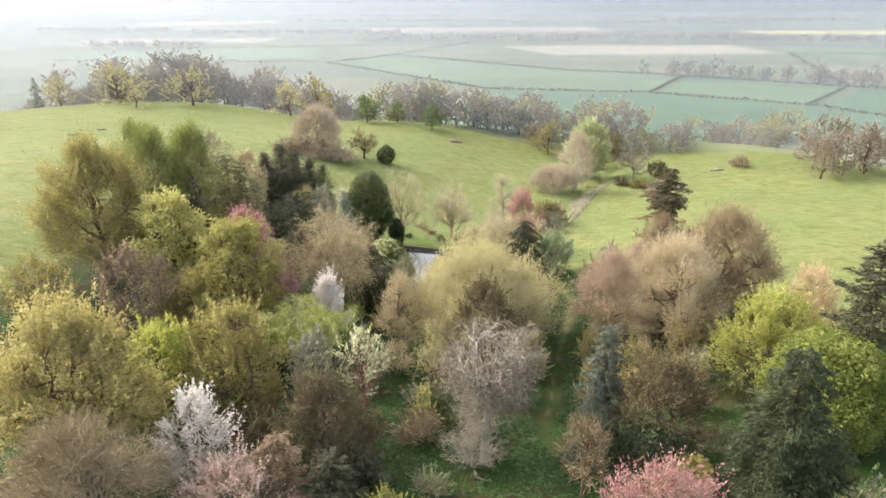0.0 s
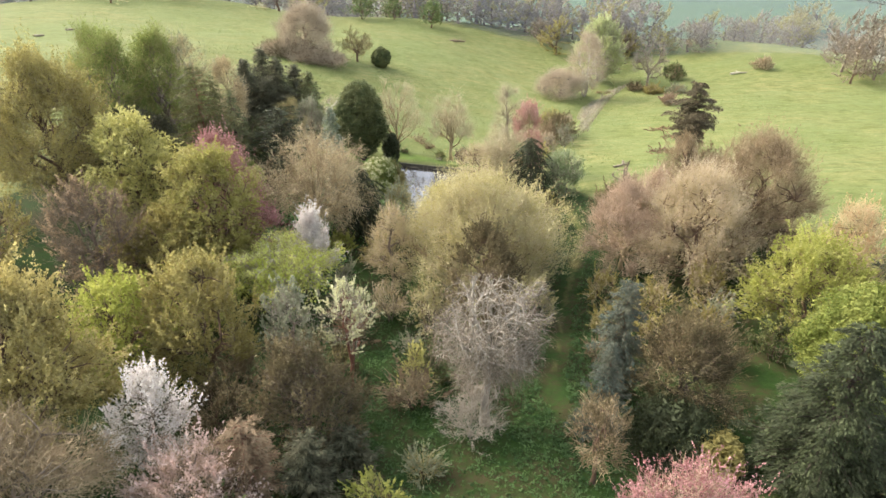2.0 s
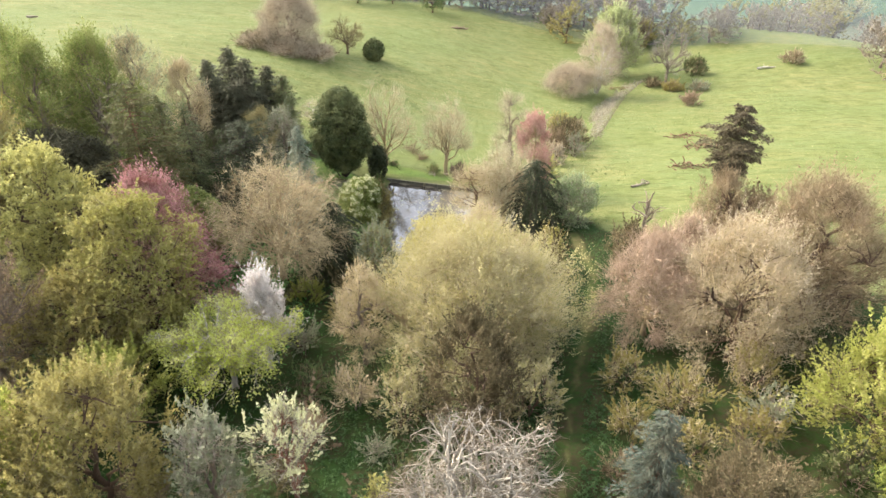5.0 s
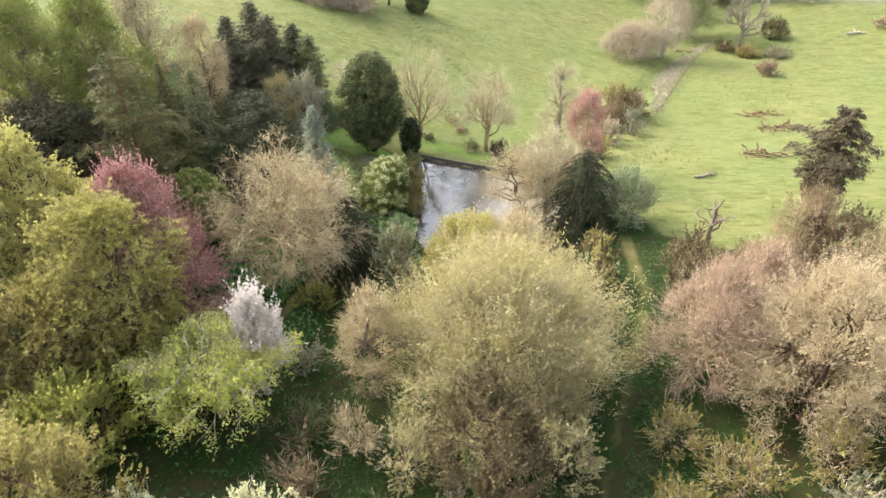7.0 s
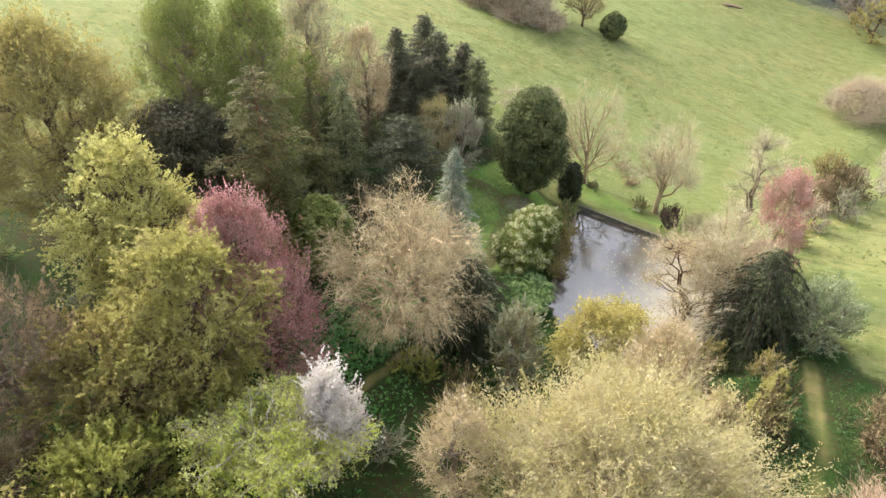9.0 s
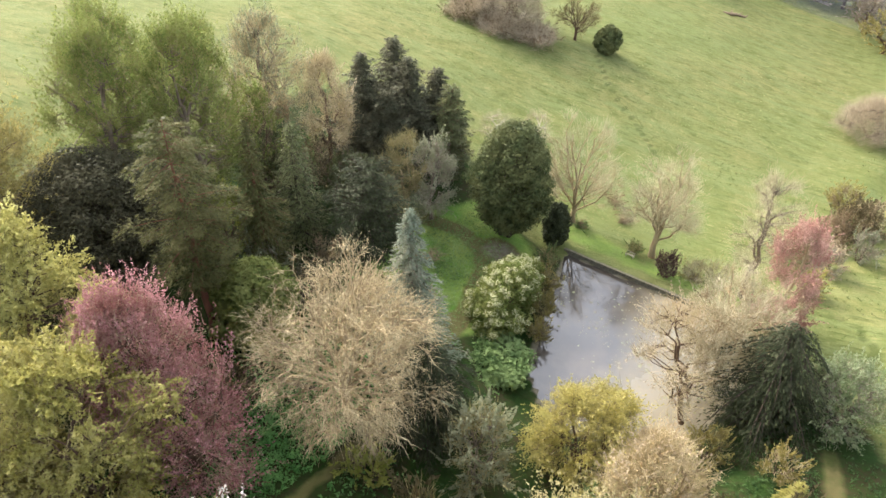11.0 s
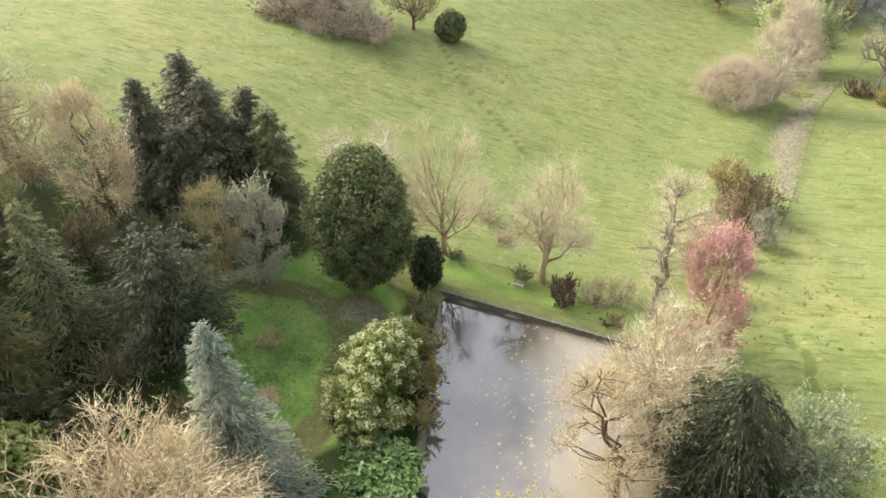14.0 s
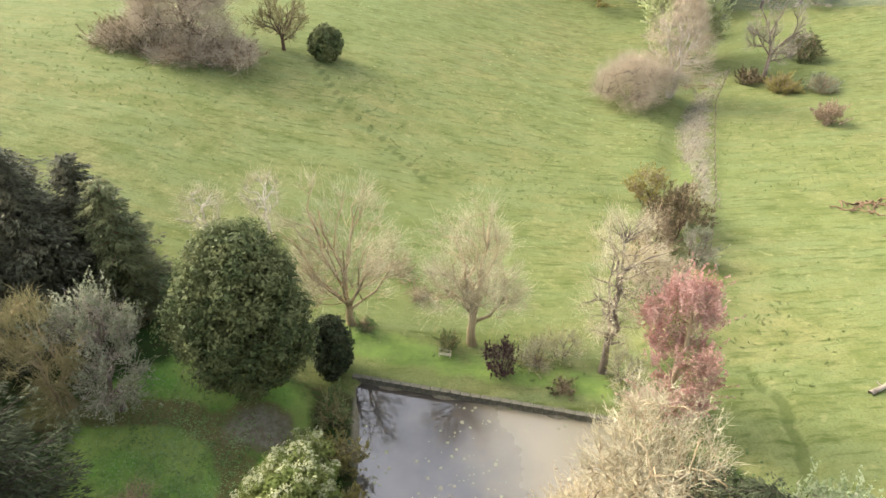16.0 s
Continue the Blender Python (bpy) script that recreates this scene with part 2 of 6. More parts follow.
POND = ((-10, 164), (15.5, 157.6), (17.5, 148), (13, 136), (5, 130), (-4, 132), (-8.2, 138))
GARDEN = ((-110, -60), (-82, 60), (-74, 110), (-66, 150), (-60, 176), (-38, 181), (-27, 174), (-21, 165), (-12, 162), (15, 157), (25, 152),
          (31, 136), (52, 127), (74, 104), (92, 60), (110, -60))
PATH = ((14.4, 67.5), (13.4, 71), (13.9, 75.5), (15.8, 82), (17.6, 91), (20.4, 101), (24, 113), (25.8, 121), (25.3, 128), (25, 136))
TRAIL = ((-24, 102), (-22, 108), (-20.5, 113), (-19, 119), (-17.5, 124), (-18, 132))
LAWNWALK = ((-19.5, 132), (-17.8, 141), (-18.4, 150), (-20.6, 155), (-25, 157), (-36, 155))
REEDS = ((40, 203), (43, 214), (45, 228), (49, 240), (56, 252), (67, 274), (72, 270), (60.5, 250), (52, 228), (46.5, 212), (43.5, 202))
DITCH = ((22, 166), (27, 166.5), (30.6, 165), (32.2, 159.6), (31, 153.4), (29.6, 149), (29.5, 143))
GULLY = ((20, 170), (29, 186), (38, 206), (44, 225), (50, 240), (67, 271), (82, 305))


def smooth(lo, hi, v):
    t = np.clip((v - lo) / (hi - lo), 0, 1)
    return t * t * (3 - 2 * t)


def line_dist(x, y, pts, closed=False):
    best = np.full(np.shape(x), 1e9)
    n = len(pts)
    for i in range(n if closed else n - 1):
        (ax, ay), (bx, by) = pts[i], pts[(i + 1) % n]
        dx, dy = bx - ax, by - ay
        t = np.clip(((x - ax) * dx + (y - ay) * dy) / (dx * dx + dy * dy), 0, 1)
        best = np.minimum(best, np.hypot(x - ax - t * dx, y - ay - t * dy))
    return best


def inside(x, y, pts):
    """Signed distance to a closed outline, positive within."""
    odd = np.zeros(np.shape(x), bool)
    n = len(pts)
    for i in range(n):
        (ax, ay), (bx, by) = pts[i], pts[(i + 1) % n]
        cross = ((ay > y) != (by > y)) & (x < (bx - ax) * (y - ay) / ((by - ay) or 1e-9) + ax)
        odd ^= cross
    d = line_dist(x, y, pts, True)
    return np.where(odd, d, -d)


def land(x, y):
    """Height of the ground, in metres over the pond's datum."""
    x, y = np.asarray(x, float), np.asarray(y, float)
    z = np.zeros(np.broadcast(x, y).shape)
    for cx, col in zip(HILL_X, HILLS):
        for cy, h in zip(HILL_Y, col):
            z = z + h * np.exp(-((x - cx) ** 2 + (y - cy) ** 2) / (2 * HILL_R ** 2))
    r = np.hypot(x, y - 150)
    edge = 190 + 90 * smooth(-40, -180, x) + 200 * smooth(60, -40, y)
    z = z * (1 - smooth(edge, edge + 210, r)) + PLAIN * smooth(edge, edge + 170, r)
    # hummocks
    z = z + 0.22 * np.sin(x * 0.21 + 1.3 * np.sin(y * 0.13)) * np.sin(y * 0.17 + 0.7) * smooth(-35, -20, z)
    # the gully of the stream
    z = z - 1.1 * np.exp(-(line_dist(x, y, GULLY) / 2.6) ** 2)
    z = z - 0.45 * np.exp(-(line_dist(x, y, DITCH) / 0.9) ** 2)
    # the pond's level banks and its bed
    s = inside(x, y, POND)
    level = np.where(y > 150, -2.0, -1.9)
    k = smooth(-9, -1.0, s)
    z = z * (1 - k) + level * k
    return z - 1.6 * smooth(-0.25, 1.0, s)


def h(x, y):
    return float(land(x, y))


def mesh_np(name, verts, tris, material, smooth_faces=False, quads=None):
    me = bpy.data.meshes.new(name)
    verts = np.ascontiguousarray(verts, np.float32)
    faces = [(np.ascontiguousarray(tris, np.int32).reshape(-1), 3)] if tris is not None and len(tris) else []
    if quads is not None and len(quads):
        faces.append((np.ascontiguousarray(quads, np.int32).reshape(-1), 4))
    me.vertices.add(len(verts))
    me.vertices.foreach_set("co", verts.reshape(-1))
    loops = np.concatenate([f for f, _ in faces])
    sizes = np.concatenate([np.full(len(f) // k, k, np.int32) for f, k in faces])
    me.loops.add(len(loops))
    me.loops.foreach_set("vertex_index", loops)
    me.polygons.add(len(sizes))
    me.polygons.foreach_set("loop_start", np.concatenate([[0], np.cumsum(sizes)[:-1]]).astype(np.int32))
    me.polygons.foreach_set("use_smooth", np.full(len(sizes), smooth_faces))
    me.update(calc_edges=True)
    me.materials.append(material)
    return me


def part(name, me, parent, label=""):
    ob = new(name, me)
    ob.parent = parent
    if name in ("twig_canopy", "branchwork", "needle_cover", "crown", "blossom", "flower_cover"):
        tagged(ob, kind="stuff")
    return tagged(ob, label) if label else ob


def bm_mesh(name, bm, material):
    me = bpy.data.meshes.new(name)
    bm.to_mesh(me)
    bm.free()
    me.materials.append(material)
    return me


# ---- ground ----
def axis(parts_):
    v = [np.arange(a, b, s) for a, b, s in parts_]
    return np.unique(np.concatenate(v).round(3))


gx = axis([(-4200, -1000, 320), (-1000, -300, 50), (-300, -70, 5), (-70, 60, 1.1), (60, 260, 5), (260, 1000, 40), (1000, 4201, 320)])
gy = axis([(-1500, -100, 140), (-100, 40, 7), (40, 215, 1.4), (215, 300, 2.5), (300, 420, 5), (420, 900, 20), (900, 1700, 80), (1700, 4601, 290)])
GX, GY = np.meshgrid(gx, gy)
GZ = land(GX, GY)
nx, ny = len(gx), len(gy)
idx = np.arange(nx * ny).reshape(ny, nx)
quads = np.stack([idx[:-1, :-1], idx[:-1, 1:], idx[1:, 1:], idx[1:, :-1]], -1).reshape(-1, 4)


def ground_mat():
    m, nt, out = node_mat("ground_cover")

    def attr(n):
        a = nt.nodes.new("ShaderNodeAttribute")
        a.attribute_name = n
        return a.outputs["Fac"]

    def combine(op, a, b):
        n = nt.nodes.new("ShaderNodeMath")
        n.operation = op
        for i, v in enumerate((a, b)):
            if isinstance(v, float):
                n.inputs[i].default_value = v
            else:
                nt.links.new(v, n.inputs[i])
        return n.outputs[0]

    big = noise_node(nt, 0.03, 4.0)
    midn = noise_node(nt, 0.22, 5.0, rough=0.65)
    fine = noise_node(nt, 1.6, 5.0, rough=0.7)
    ridge = noise_node(nt, 0.35, 3.0, stretch=(0.18, 1.0, 1.0))
    k = 0.32
    k = 0.322
    grass = mix(nt, ramp(nt, big, 0.38, 0.62), lin(166, 177, 107, k), lin(192, 186, 120, k))
    grass = mix(nt, ramp(nt, midn, 0.40, 0.66), grass, lin(146, 156, 84, k))
    grass = mix(nt, ramp(nt, ridge, 0.45, 0.72), grass, lin(168, 180, 116, k))
    grass = mix(nt, ramp(nt, fine, 0.56, 0.76), grass, lin(138, 150, 76, k))
    grain = noise_node(nt, 4.0, 4.0, rough=0.8)
    grass = mix(nt, ramp(nt, grain, 0.49, 0.72), grass, lin(128, 142, 74, k))
    grass = mix(nt, ramp(nt, noise_node(nt, 0.7, 3.0, rough=0.6), 0.58, 0.74), grass, lin(196, 192, 128, k))
    terrace = noise_node(nt, 1.1, 4.0, stretch=(0.22, 1.0, 1.0), rough=0.65)
    grass = mix(nt, ramp(nt, terrace, 0.52, 0.70), grass, lin(122, 136, 66, k))
    # woodland floor at a lower k, so tree shade is partly in its colour
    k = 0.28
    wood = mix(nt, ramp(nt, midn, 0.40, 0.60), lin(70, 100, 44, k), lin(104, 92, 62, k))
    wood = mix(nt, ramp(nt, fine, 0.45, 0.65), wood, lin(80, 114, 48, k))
    k = 0.32
    lawn = mix(nt, ramp(nt, midn, 0.36, 0.64), lin(104, 146, 60, k * 1.9), lin(146, 162, 84, k * 1.9))
    trod = mix(nt, ramp(nt, midn, 0.35, 0.65), lin(148, 150, 86, k), lin(160, 150, 98, k))
    mud = mix(nt, ramp(nt, fine, 0.4, 0.6), lin(196, 184, 158, k), lin(160, 150, 118, k))
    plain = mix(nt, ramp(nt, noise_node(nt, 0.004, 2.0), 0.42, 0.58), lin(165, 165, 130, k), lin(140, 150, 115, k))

    def cover(name, below, above, soft=0.5):
        f = combine('ADD', attr(name), combine('MULTIPLY', combine('SUBTRACT', midn, 0.5), soft))
        return mix(nt, ramp(nt, f, 0.35, 0.65), below, above)

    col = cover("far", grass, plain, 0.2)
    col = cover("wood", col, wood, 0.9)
    col = cover("lawn", col, lawn, 0.8)
    col = cover("trod", col, trod, 0.7)
    col = cover("track", col, mix(nt, 0.5, grass, lin(96, 112, 50, k)), 0.3)
    col = cover("mud", col, mud, 0.8)
    p = nt.nodes.new("ShaderNodeBsdfPrincipled")
    p.inputs["Roughness"].default_value = 0.95
    p.inputs["Specular IOR Level"].default_value = 0.1
    nt.links.new(col, p.inputs["Base Color"])
    bp = nt.nodes.new("ShaderNodeBump")
    bp.inputs["Strength"].default_value = 0.9
    bp.inputs["Distance"].default_value = 0.35
    nt.links.new(combine('ADD', midn, combine('MULTIPLY', fine, 0.5)), bp.inputs["Height"])
    nt.links.new(bp.outputs["Normal"], p.inputs["Normal"])
    nt.links.new(p.outputs["BSDF"], out.inputs["Surface"])
    return m


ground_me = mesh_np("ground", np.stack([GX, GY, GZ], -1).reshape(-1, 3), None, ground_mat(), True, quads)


def put_attr(name, values):
    a = ground_me.attributes.new(name, 'FLOAT', 'POINT')
    a.data.foreach_set("value", np.ascontiguousarray(values, np.float32).reshape(-1))


rim = line_dist(GX, GY, POND, True)
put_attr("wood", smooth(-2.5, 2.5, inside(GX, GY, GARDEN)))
put_attr("lawn", np.maximum(smooth(13.5, 6, np.hypot(GX + 22.5, (GY - 151) * 0.62) + 1.6 * np.sin(GX * 0.5 + 1) * np.sin(GY * 0.37)), 0.56 * smooth(1.0, 0.2, np.abs(GY - 166.5 + GX * 0.25) / 5.0) * (GX > -12) * (GX < 16)))
put_attr("trod", np.maximum.reduce([(0.44 * smooth(66, 78, GY) + 0.14 * smooth(96, 110, GY)) * smooth(1.3 + 1.1 * smooth(85, 110, GY), 0.1, line_dist(GX, GY, PATH)), 0.8 * smooth(1.2, 0.2, line_dist(GX, GY, TRAIL)),
                                    1.0 * smooth(2.6, 0.5, line_dist(GX, GY, LAWNWALK)), 0.8 * smooth(4.5, 2.5, np.hypot(GX + 18.5, GY - 156.5))]))
put_attr("mud", np.maximum(0.6 * smooth(-1.2, 2.0, inside(GX, GY, REEDS)), np.maximum(smooth(-0.6, 0.1, inside(GX, GY, POND)), 0.66 * smooth(4.8, 1.5, np.hypot(GX + 18.2, GY - 156.2)))))
put_attr("track", np.maximum(smooth(1.0, 0.2, line_dist(GX, GY, DITCH)), smooth(0.9, 0.2, line_dist(GX, GY, ((-23, 240), (-19, 231), (-15, 224), (-8.3, 215.6), (-2, 206))))))
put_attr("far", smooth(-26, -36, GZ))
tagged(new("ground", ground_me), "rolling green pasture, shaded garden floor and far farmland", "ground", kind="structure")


# ---- trees and shrubs ----
def unit(v):
    return v / np.maximum(np.linalg.norm(v, axis=-1, keepdims=True), 1e-9)


class Limbs:
    """Collects tapered round limbs for one mesh."""

    def __init__(self):
        self.v, self.q, self.n = [], [], 0

    def tube(self, pts, radii, sides=6):
        pts = np.asarray(pts, float)
        k = len(pts)
        d = unit(np.gradient(pts, axis=0))
        ref = np.where(np.abs(d[:, 2:3]) > 0.9, [[1.0, 0, 0]], [[0, 0, 1.0]])
        u = unit(np.cross(d, ref))
        w = np.cross(d, u)
        a = np.linspace(0, 2 * math.pi, sides, endpoint=False)
        ring = u[:, None] * np.cos(a)[None, :, None] + w[:, None] * np.sin(a)[None, :, None]
        self.v.append((pts[:, None] + ring * np.asarray(radii)[:, None, None]).reshape(-1, 3))
        i = np.arange(k * sides).reshape(k, sides) + self.n
        j = np.roll(i, -1, axis=1)
        self.q.append(np.stack([i[:-1], j[:-1], j[1:], i[1:]], -1).reshape(-1, 4))
        self.n += k * sides

    def mesh(self, name, material):
        return mesh_np(name, np.concatenate(self.v), None, material, True, np.concatenate(self.q))


def bend(rng, a, b, k, sag=0.0, wob=0.08):
    """A wavering way from a to b in k points."""
    t = np.linspace(0, 1, k)[:, None]
    a, b = np.asarray(a, float), np.asarray(b, float)
    n = np.linalg.norm(b - a)
    p = a + (b - a) * t
    p[1:-1] += rng.normal(0, wob * n, (k - 2, 3)) * np.sin(t[1:-1] * math.pi)
    p[:, 2] += sag * n * np.sin(t[:, 0] * math.pi)
    return p


def leaf_tris(rng, centres, rad, n, size, flat=0.8, up=0.5, hang=0.0, outward=0.7, core=None, wide=0.42):
    """Leaves as small three-cornered blades round clump centres."""
    c = np.repeat(centres, n, axis=0)
    r = np.repeat(np.broadcast_to(rad, (len(centres),)), n)[:, None]
    d = unit(rng.normal(size=c.shape))
    p = c + d * r * (0.3 + 0.7 * np.sqrt(rng.random((len(c), 1)))) * np.array([1, 1, flat])
    nrm = unit(d * outward + np.array([0, 0, up]) + rng.normal(0, 0.45, c.shape))
    t = unit(np.cross(nrm, rng.normal(size=c.shape)))
    if hang:
        t = unit(t * (1 - hang) + np.array([0, 0, -hang]))
    b = np.cross(nrm, t)
    s = size * (0.55 + 0.9 * rng.random((len(c), 1)))
    v = np.stack([p + t * s, p - t * s * 0.45 + b * s * wide, p - t * s * 0.45 - b * s * wide], 1).reshape(-1, 3)
    return v, np.arange(len(v)).reshape(-1, 3)


def shoot_tris(rng, centres, rad, n, size, core, up=0.6, hang=0.0, per=26, slim=0.38):
    """Leaves set along slender shoots that feather out and up from clump centres."""
    k = max(1, int(round(n / per)))
    c = np.repeat(centres, k, axis=0)
    r = np.repeat(np.broadcast_to(rad, (len(centres),)), k)[:, None]
    out = unit(c - core)
    lift = np.repeat(rng.normal(0, 0.32, centres.shape), k, axis=0)
    d = unit(out * 0.75 + lift + np.array([0, 0, up - 1.2 * hang]) + rng.normal(0, 0.34, c.shape))
    a = c + rng.normal(0, 0.33, c.shape) * r - d * r * 0.55
    length = r * (1.1 + 1.3 * rng.random((len(c), 1)) ** 1.5)
    s = (0.1 + 0.9 * rng.random((len(c), per, 1)))
    p = a[:, None] + d[:, None] * length[:, None] * s + rng.normal(0, 0.085, (len(c), per, 3)) * r[:, None] * (1.3 - s)
    if hang:
        p[..., 2] -= hang * (s[..., 0] ** 2) * length
    p = p.reshape(-1, 3)
    t = unit(np.repeat(d, per, axis=0) * 0.8 + rng.normal(0, 0.5, p.shape) + np.array([0, 0, -0.6 * hang]))
    nrm = unit(np.cross(t, rng.normal(size=p.shape)) + np.array([0, 0, 0.5]))
    b = unit(np.cross(nrm, t))
    z = size * (0.55 + 0.9 * rng.random((len(p), 1)))
    v = np.stack([p + t * z * 0.8, p - t * z * 0.4 + b * z * slim, p - t * z * 0.4 - b * z * slim], 1).reshape(-1, 3)
    return v, np.arange(len(v)).reshape(-1, 3)


def twig_ribbons(rng, start, direction, length, width, droop=0.0):
    """Twigs as thin bent ribbons that end in a point."""
    n = len(start)
    d = unit(direction)
    side = unit(np.cross(d, rng.normal(size=d.shape))) * width
    L = np.broadcast_to(length, (n,))[:, None]
    mid = start + d * L * 0.5 + rng.normal(0, 0.07, d.shape) * L
    tip = start + d * L + rng.normal(0, 0.12, d.shape) * L
    mid[:, 2] -= droop * L[:, 0] * 0.25
    tip[:, 2] -= droop * L[:, 0]
    v = np.stack([start - side, start + side, mid, mid - side * 0.7, mid + side * 0.7, tip], 1).reshape(-1, 3)
    o = (np.arange(n) * 6)[:, None, None]
    t = np.array([[0, 1, 2], [3, 4, 5]])[None] + o
    return v, t.reshape(-1, 3)


def profile(shape, u):
    if shape == "dome":
        return np.sqrt(np.clip(1 - u ** 2.4, 0, 1)) * (0.8 + 0.2 * smooth(0, 0.25, u))
    if shape == "round":
        return np.sqrt(np.clip(1 - (2 * u - 0.9) ** 2 / 1.25, 0.02, 1))
    if shape == "column":
        return np.clip(1.05 * np.sin(math.pi * (0.16 + 0.8 * u)) ** 0.6, 0.05, 1)
    if shape == "cone":
        return np.clip(1.02 - u, 0.05, 1) ** 0.75
    if shape == "fir":
        return np.clip(1.02 - u, 0.05, 1) ** 0.55
    if shape == "vase":
        return np.clip(0.45 + 0.75 * u, 0, 1) * np.sqrt(np.clip(1 - u ** 5, 0.02, 1))
    return np.sin(math.pi * (0.1 + 0.85 * u)) ** 0.8


def crown_centres(rng, n, R, zb, zt, shape):
    u = (np.arange(n) + rng.random(n)) / n
    u = u ** 0.85
    a = rng.random(n) * 2 * math.pi
    lump = 1.06 + 0.17 * np.sin(2 * a + rng.random() * 6 + 4 * u) + 0.13 * np.sin(5 * a + rng.random() * 6 - 6 * u)
    rr = R * profile(shape, u) * (0.35 + 0.65 * np.sqrt(rng.random(n))) * lump
    return np.stack([np.cos(a) * rr, np.sin(a) * rr, zb + (zt - zb) * u], 1)


def broadleaf(name, label, category, x, y, top, R, seed, leaf=None, twig=None, bark=None, low=0.25, shape="round", leaves=1.0, size=0.42,
              twigs=1.0, tw=0.03, stems=1, lean=(0, 0), hang=0.0, droop=0.0, blossom=None, clumps=None, group="", fine=True):
    """A tree or bush: trunk and limbs that lead to clumps of twigs and leaves."""
    rng = np.random.default_rng(seed)
    g = h(x, y)
    H = top - g
    root = tagged(new(name), label, category, group)
    root.location = (x, y, g - 0.15)
    cl = 0.17 * R + 0.45
    cr = cl if fine else cl * 1.5
    zb, zt = H * low + cr * 0.4, H - cr * 0.75
    n = clumps or int(16 + 2.0 * R * max(R, (zt - zb) * 0.5))
    n = min(n, 250)
    c = crown_centres(rng, n, max(R - cr * 0.7, 0.3), zb, zt, shape)
    c[:, 0] += lean[0] * c[:, 2] / H
    c[:, 1] += lean[1] * c[:, 2] / H
    # limbs
    L = Limbs()
    B = Limbs()
    r0 = 0.013 * H + 0.02 * R + 0.04
    if stems == 1:
        ht = zb + (zt - zb) * (0.9 if shape in ("column", "cone") else 0.55)
        ways = [bend(rng, (0, 0, -0.3), (lean[0] * ht / H, lean[1] * ht / H, ht), 7, 0, 0.025)]
    else:
        ways = [bend(rng, (0.25 * math.cos(i * 2.4), 0.25 * math.sin(i * 2.4), -0.3),
                     (R * 0.4 * math.cos(i * 2.4), R * 0.4 * math.sin(i * 2.4), zb + (zt - zb) * 0.6), 6, 0, 0.04) for i in range(stems)]
        r0 *= 0.6
    for w in ways:
        L.tube(w, r0 * np.linspace(1, 0.25, len(w)) ** 0.8 + np.array([r0 * 0.35] + [0] * (len(w) - 1)), 8 if fine else 5)
    stem = part("trunk", L.mesh("trunk", bark), root) if fine else None
    k = max(4, min(11, int(3 + R)))
    heads = c[rng.choice(n, min(k, n), replace=False)]
    tips = []
    for q in heads:
        w = ways[int(np.argmin([np.hypot(*(q - v[-1])[:2]) for v in ways]))]
        s = w[min(len(w) - 1, max(2, int(np.clip((q[2] - H * low) / max(zt - H * low, 0.1), 0, 0.8) * len(w))))]
        s = w[2] if q[2] < s[2] - 1 else s
        p = bend(rng, s, s + (q - s) * 0.85, 6, 0.08 - droop * 0.1)
        (one := Limbs() if fine else L).tube(p, r0 * 0.5 * np.linspace(1, 0.28, 6), 6 if fine else 3)
        if fine:
            part("limb", one.mesh("limb", bark), stem)
        tips.append(p)
    hubs = np.concatenate(tips + [w[3:] for w in ways])
    for q in c:
        d = np.linalg.norm(hubs - q, axis=1) + np.maximum(0, hubs[:, 2] - q[2]) * 0.8
        B.tube(bend(rng, hubs[int(np.argmin(d))], q, 4, 0.05), np.array([1, 0.75, 0.5, 0.25]) * (0.012 * R + 0.025), 3)
    if not fine:
        part("trunk", L.mesh("trunk", bark), root)
    else:
        part("branchwork", B.mesh("branches", bark), root)
    core = np.array([lean[0] * 0.4, lean[1] * 0.4, zb + (zt - zb) * 0.2])
    if twig and twigs > 0:
        m = int(27 * twigs)
        cc = np.repeat(c, m, axis=0)
        out = unit(cc - core)
        start = cc - out * cr * 0.5 + rng.normal(0, 0.3 * cr, cc.shape)
        v, t = twig_ribbons(rng, start, out * 0.75 + rng.normal(0, 0.55, cc.shape) + np.array([0, 0, 0.3 - droop]), cr * (0.7 + 1.0 * rng.random(len(cc))), tw * 1.15, droop)
        part("twig_canopy", mesh_np("twigs", v, t, twig), root)
    if leaf:
        size = size * 0.74 if fine else size
        m = max(26, int(leaves * 46 * (cl / 1.2) ** 1.7 * (0.42 / size) ** 1.3))
        v, t = shoot_tris(rng, c, cr * (0.8 + 0.5 * rng.random(n)), m, size * 1.15, core, hang=hang)
        part("crown", mesh_np("crown", v, t, leaf), root)
    if blossom:
        mat, where, amount = blossom
        sel = c[c[:, 2] > np.quantile(c[:, 2], where)]
        v, t = shoot_tris(rng, sel, cr * 1.15, int(70 * amount), size * 0.8, core)
        part("blossom", mesh_np("blossom", v, t, mat), root)
    return root


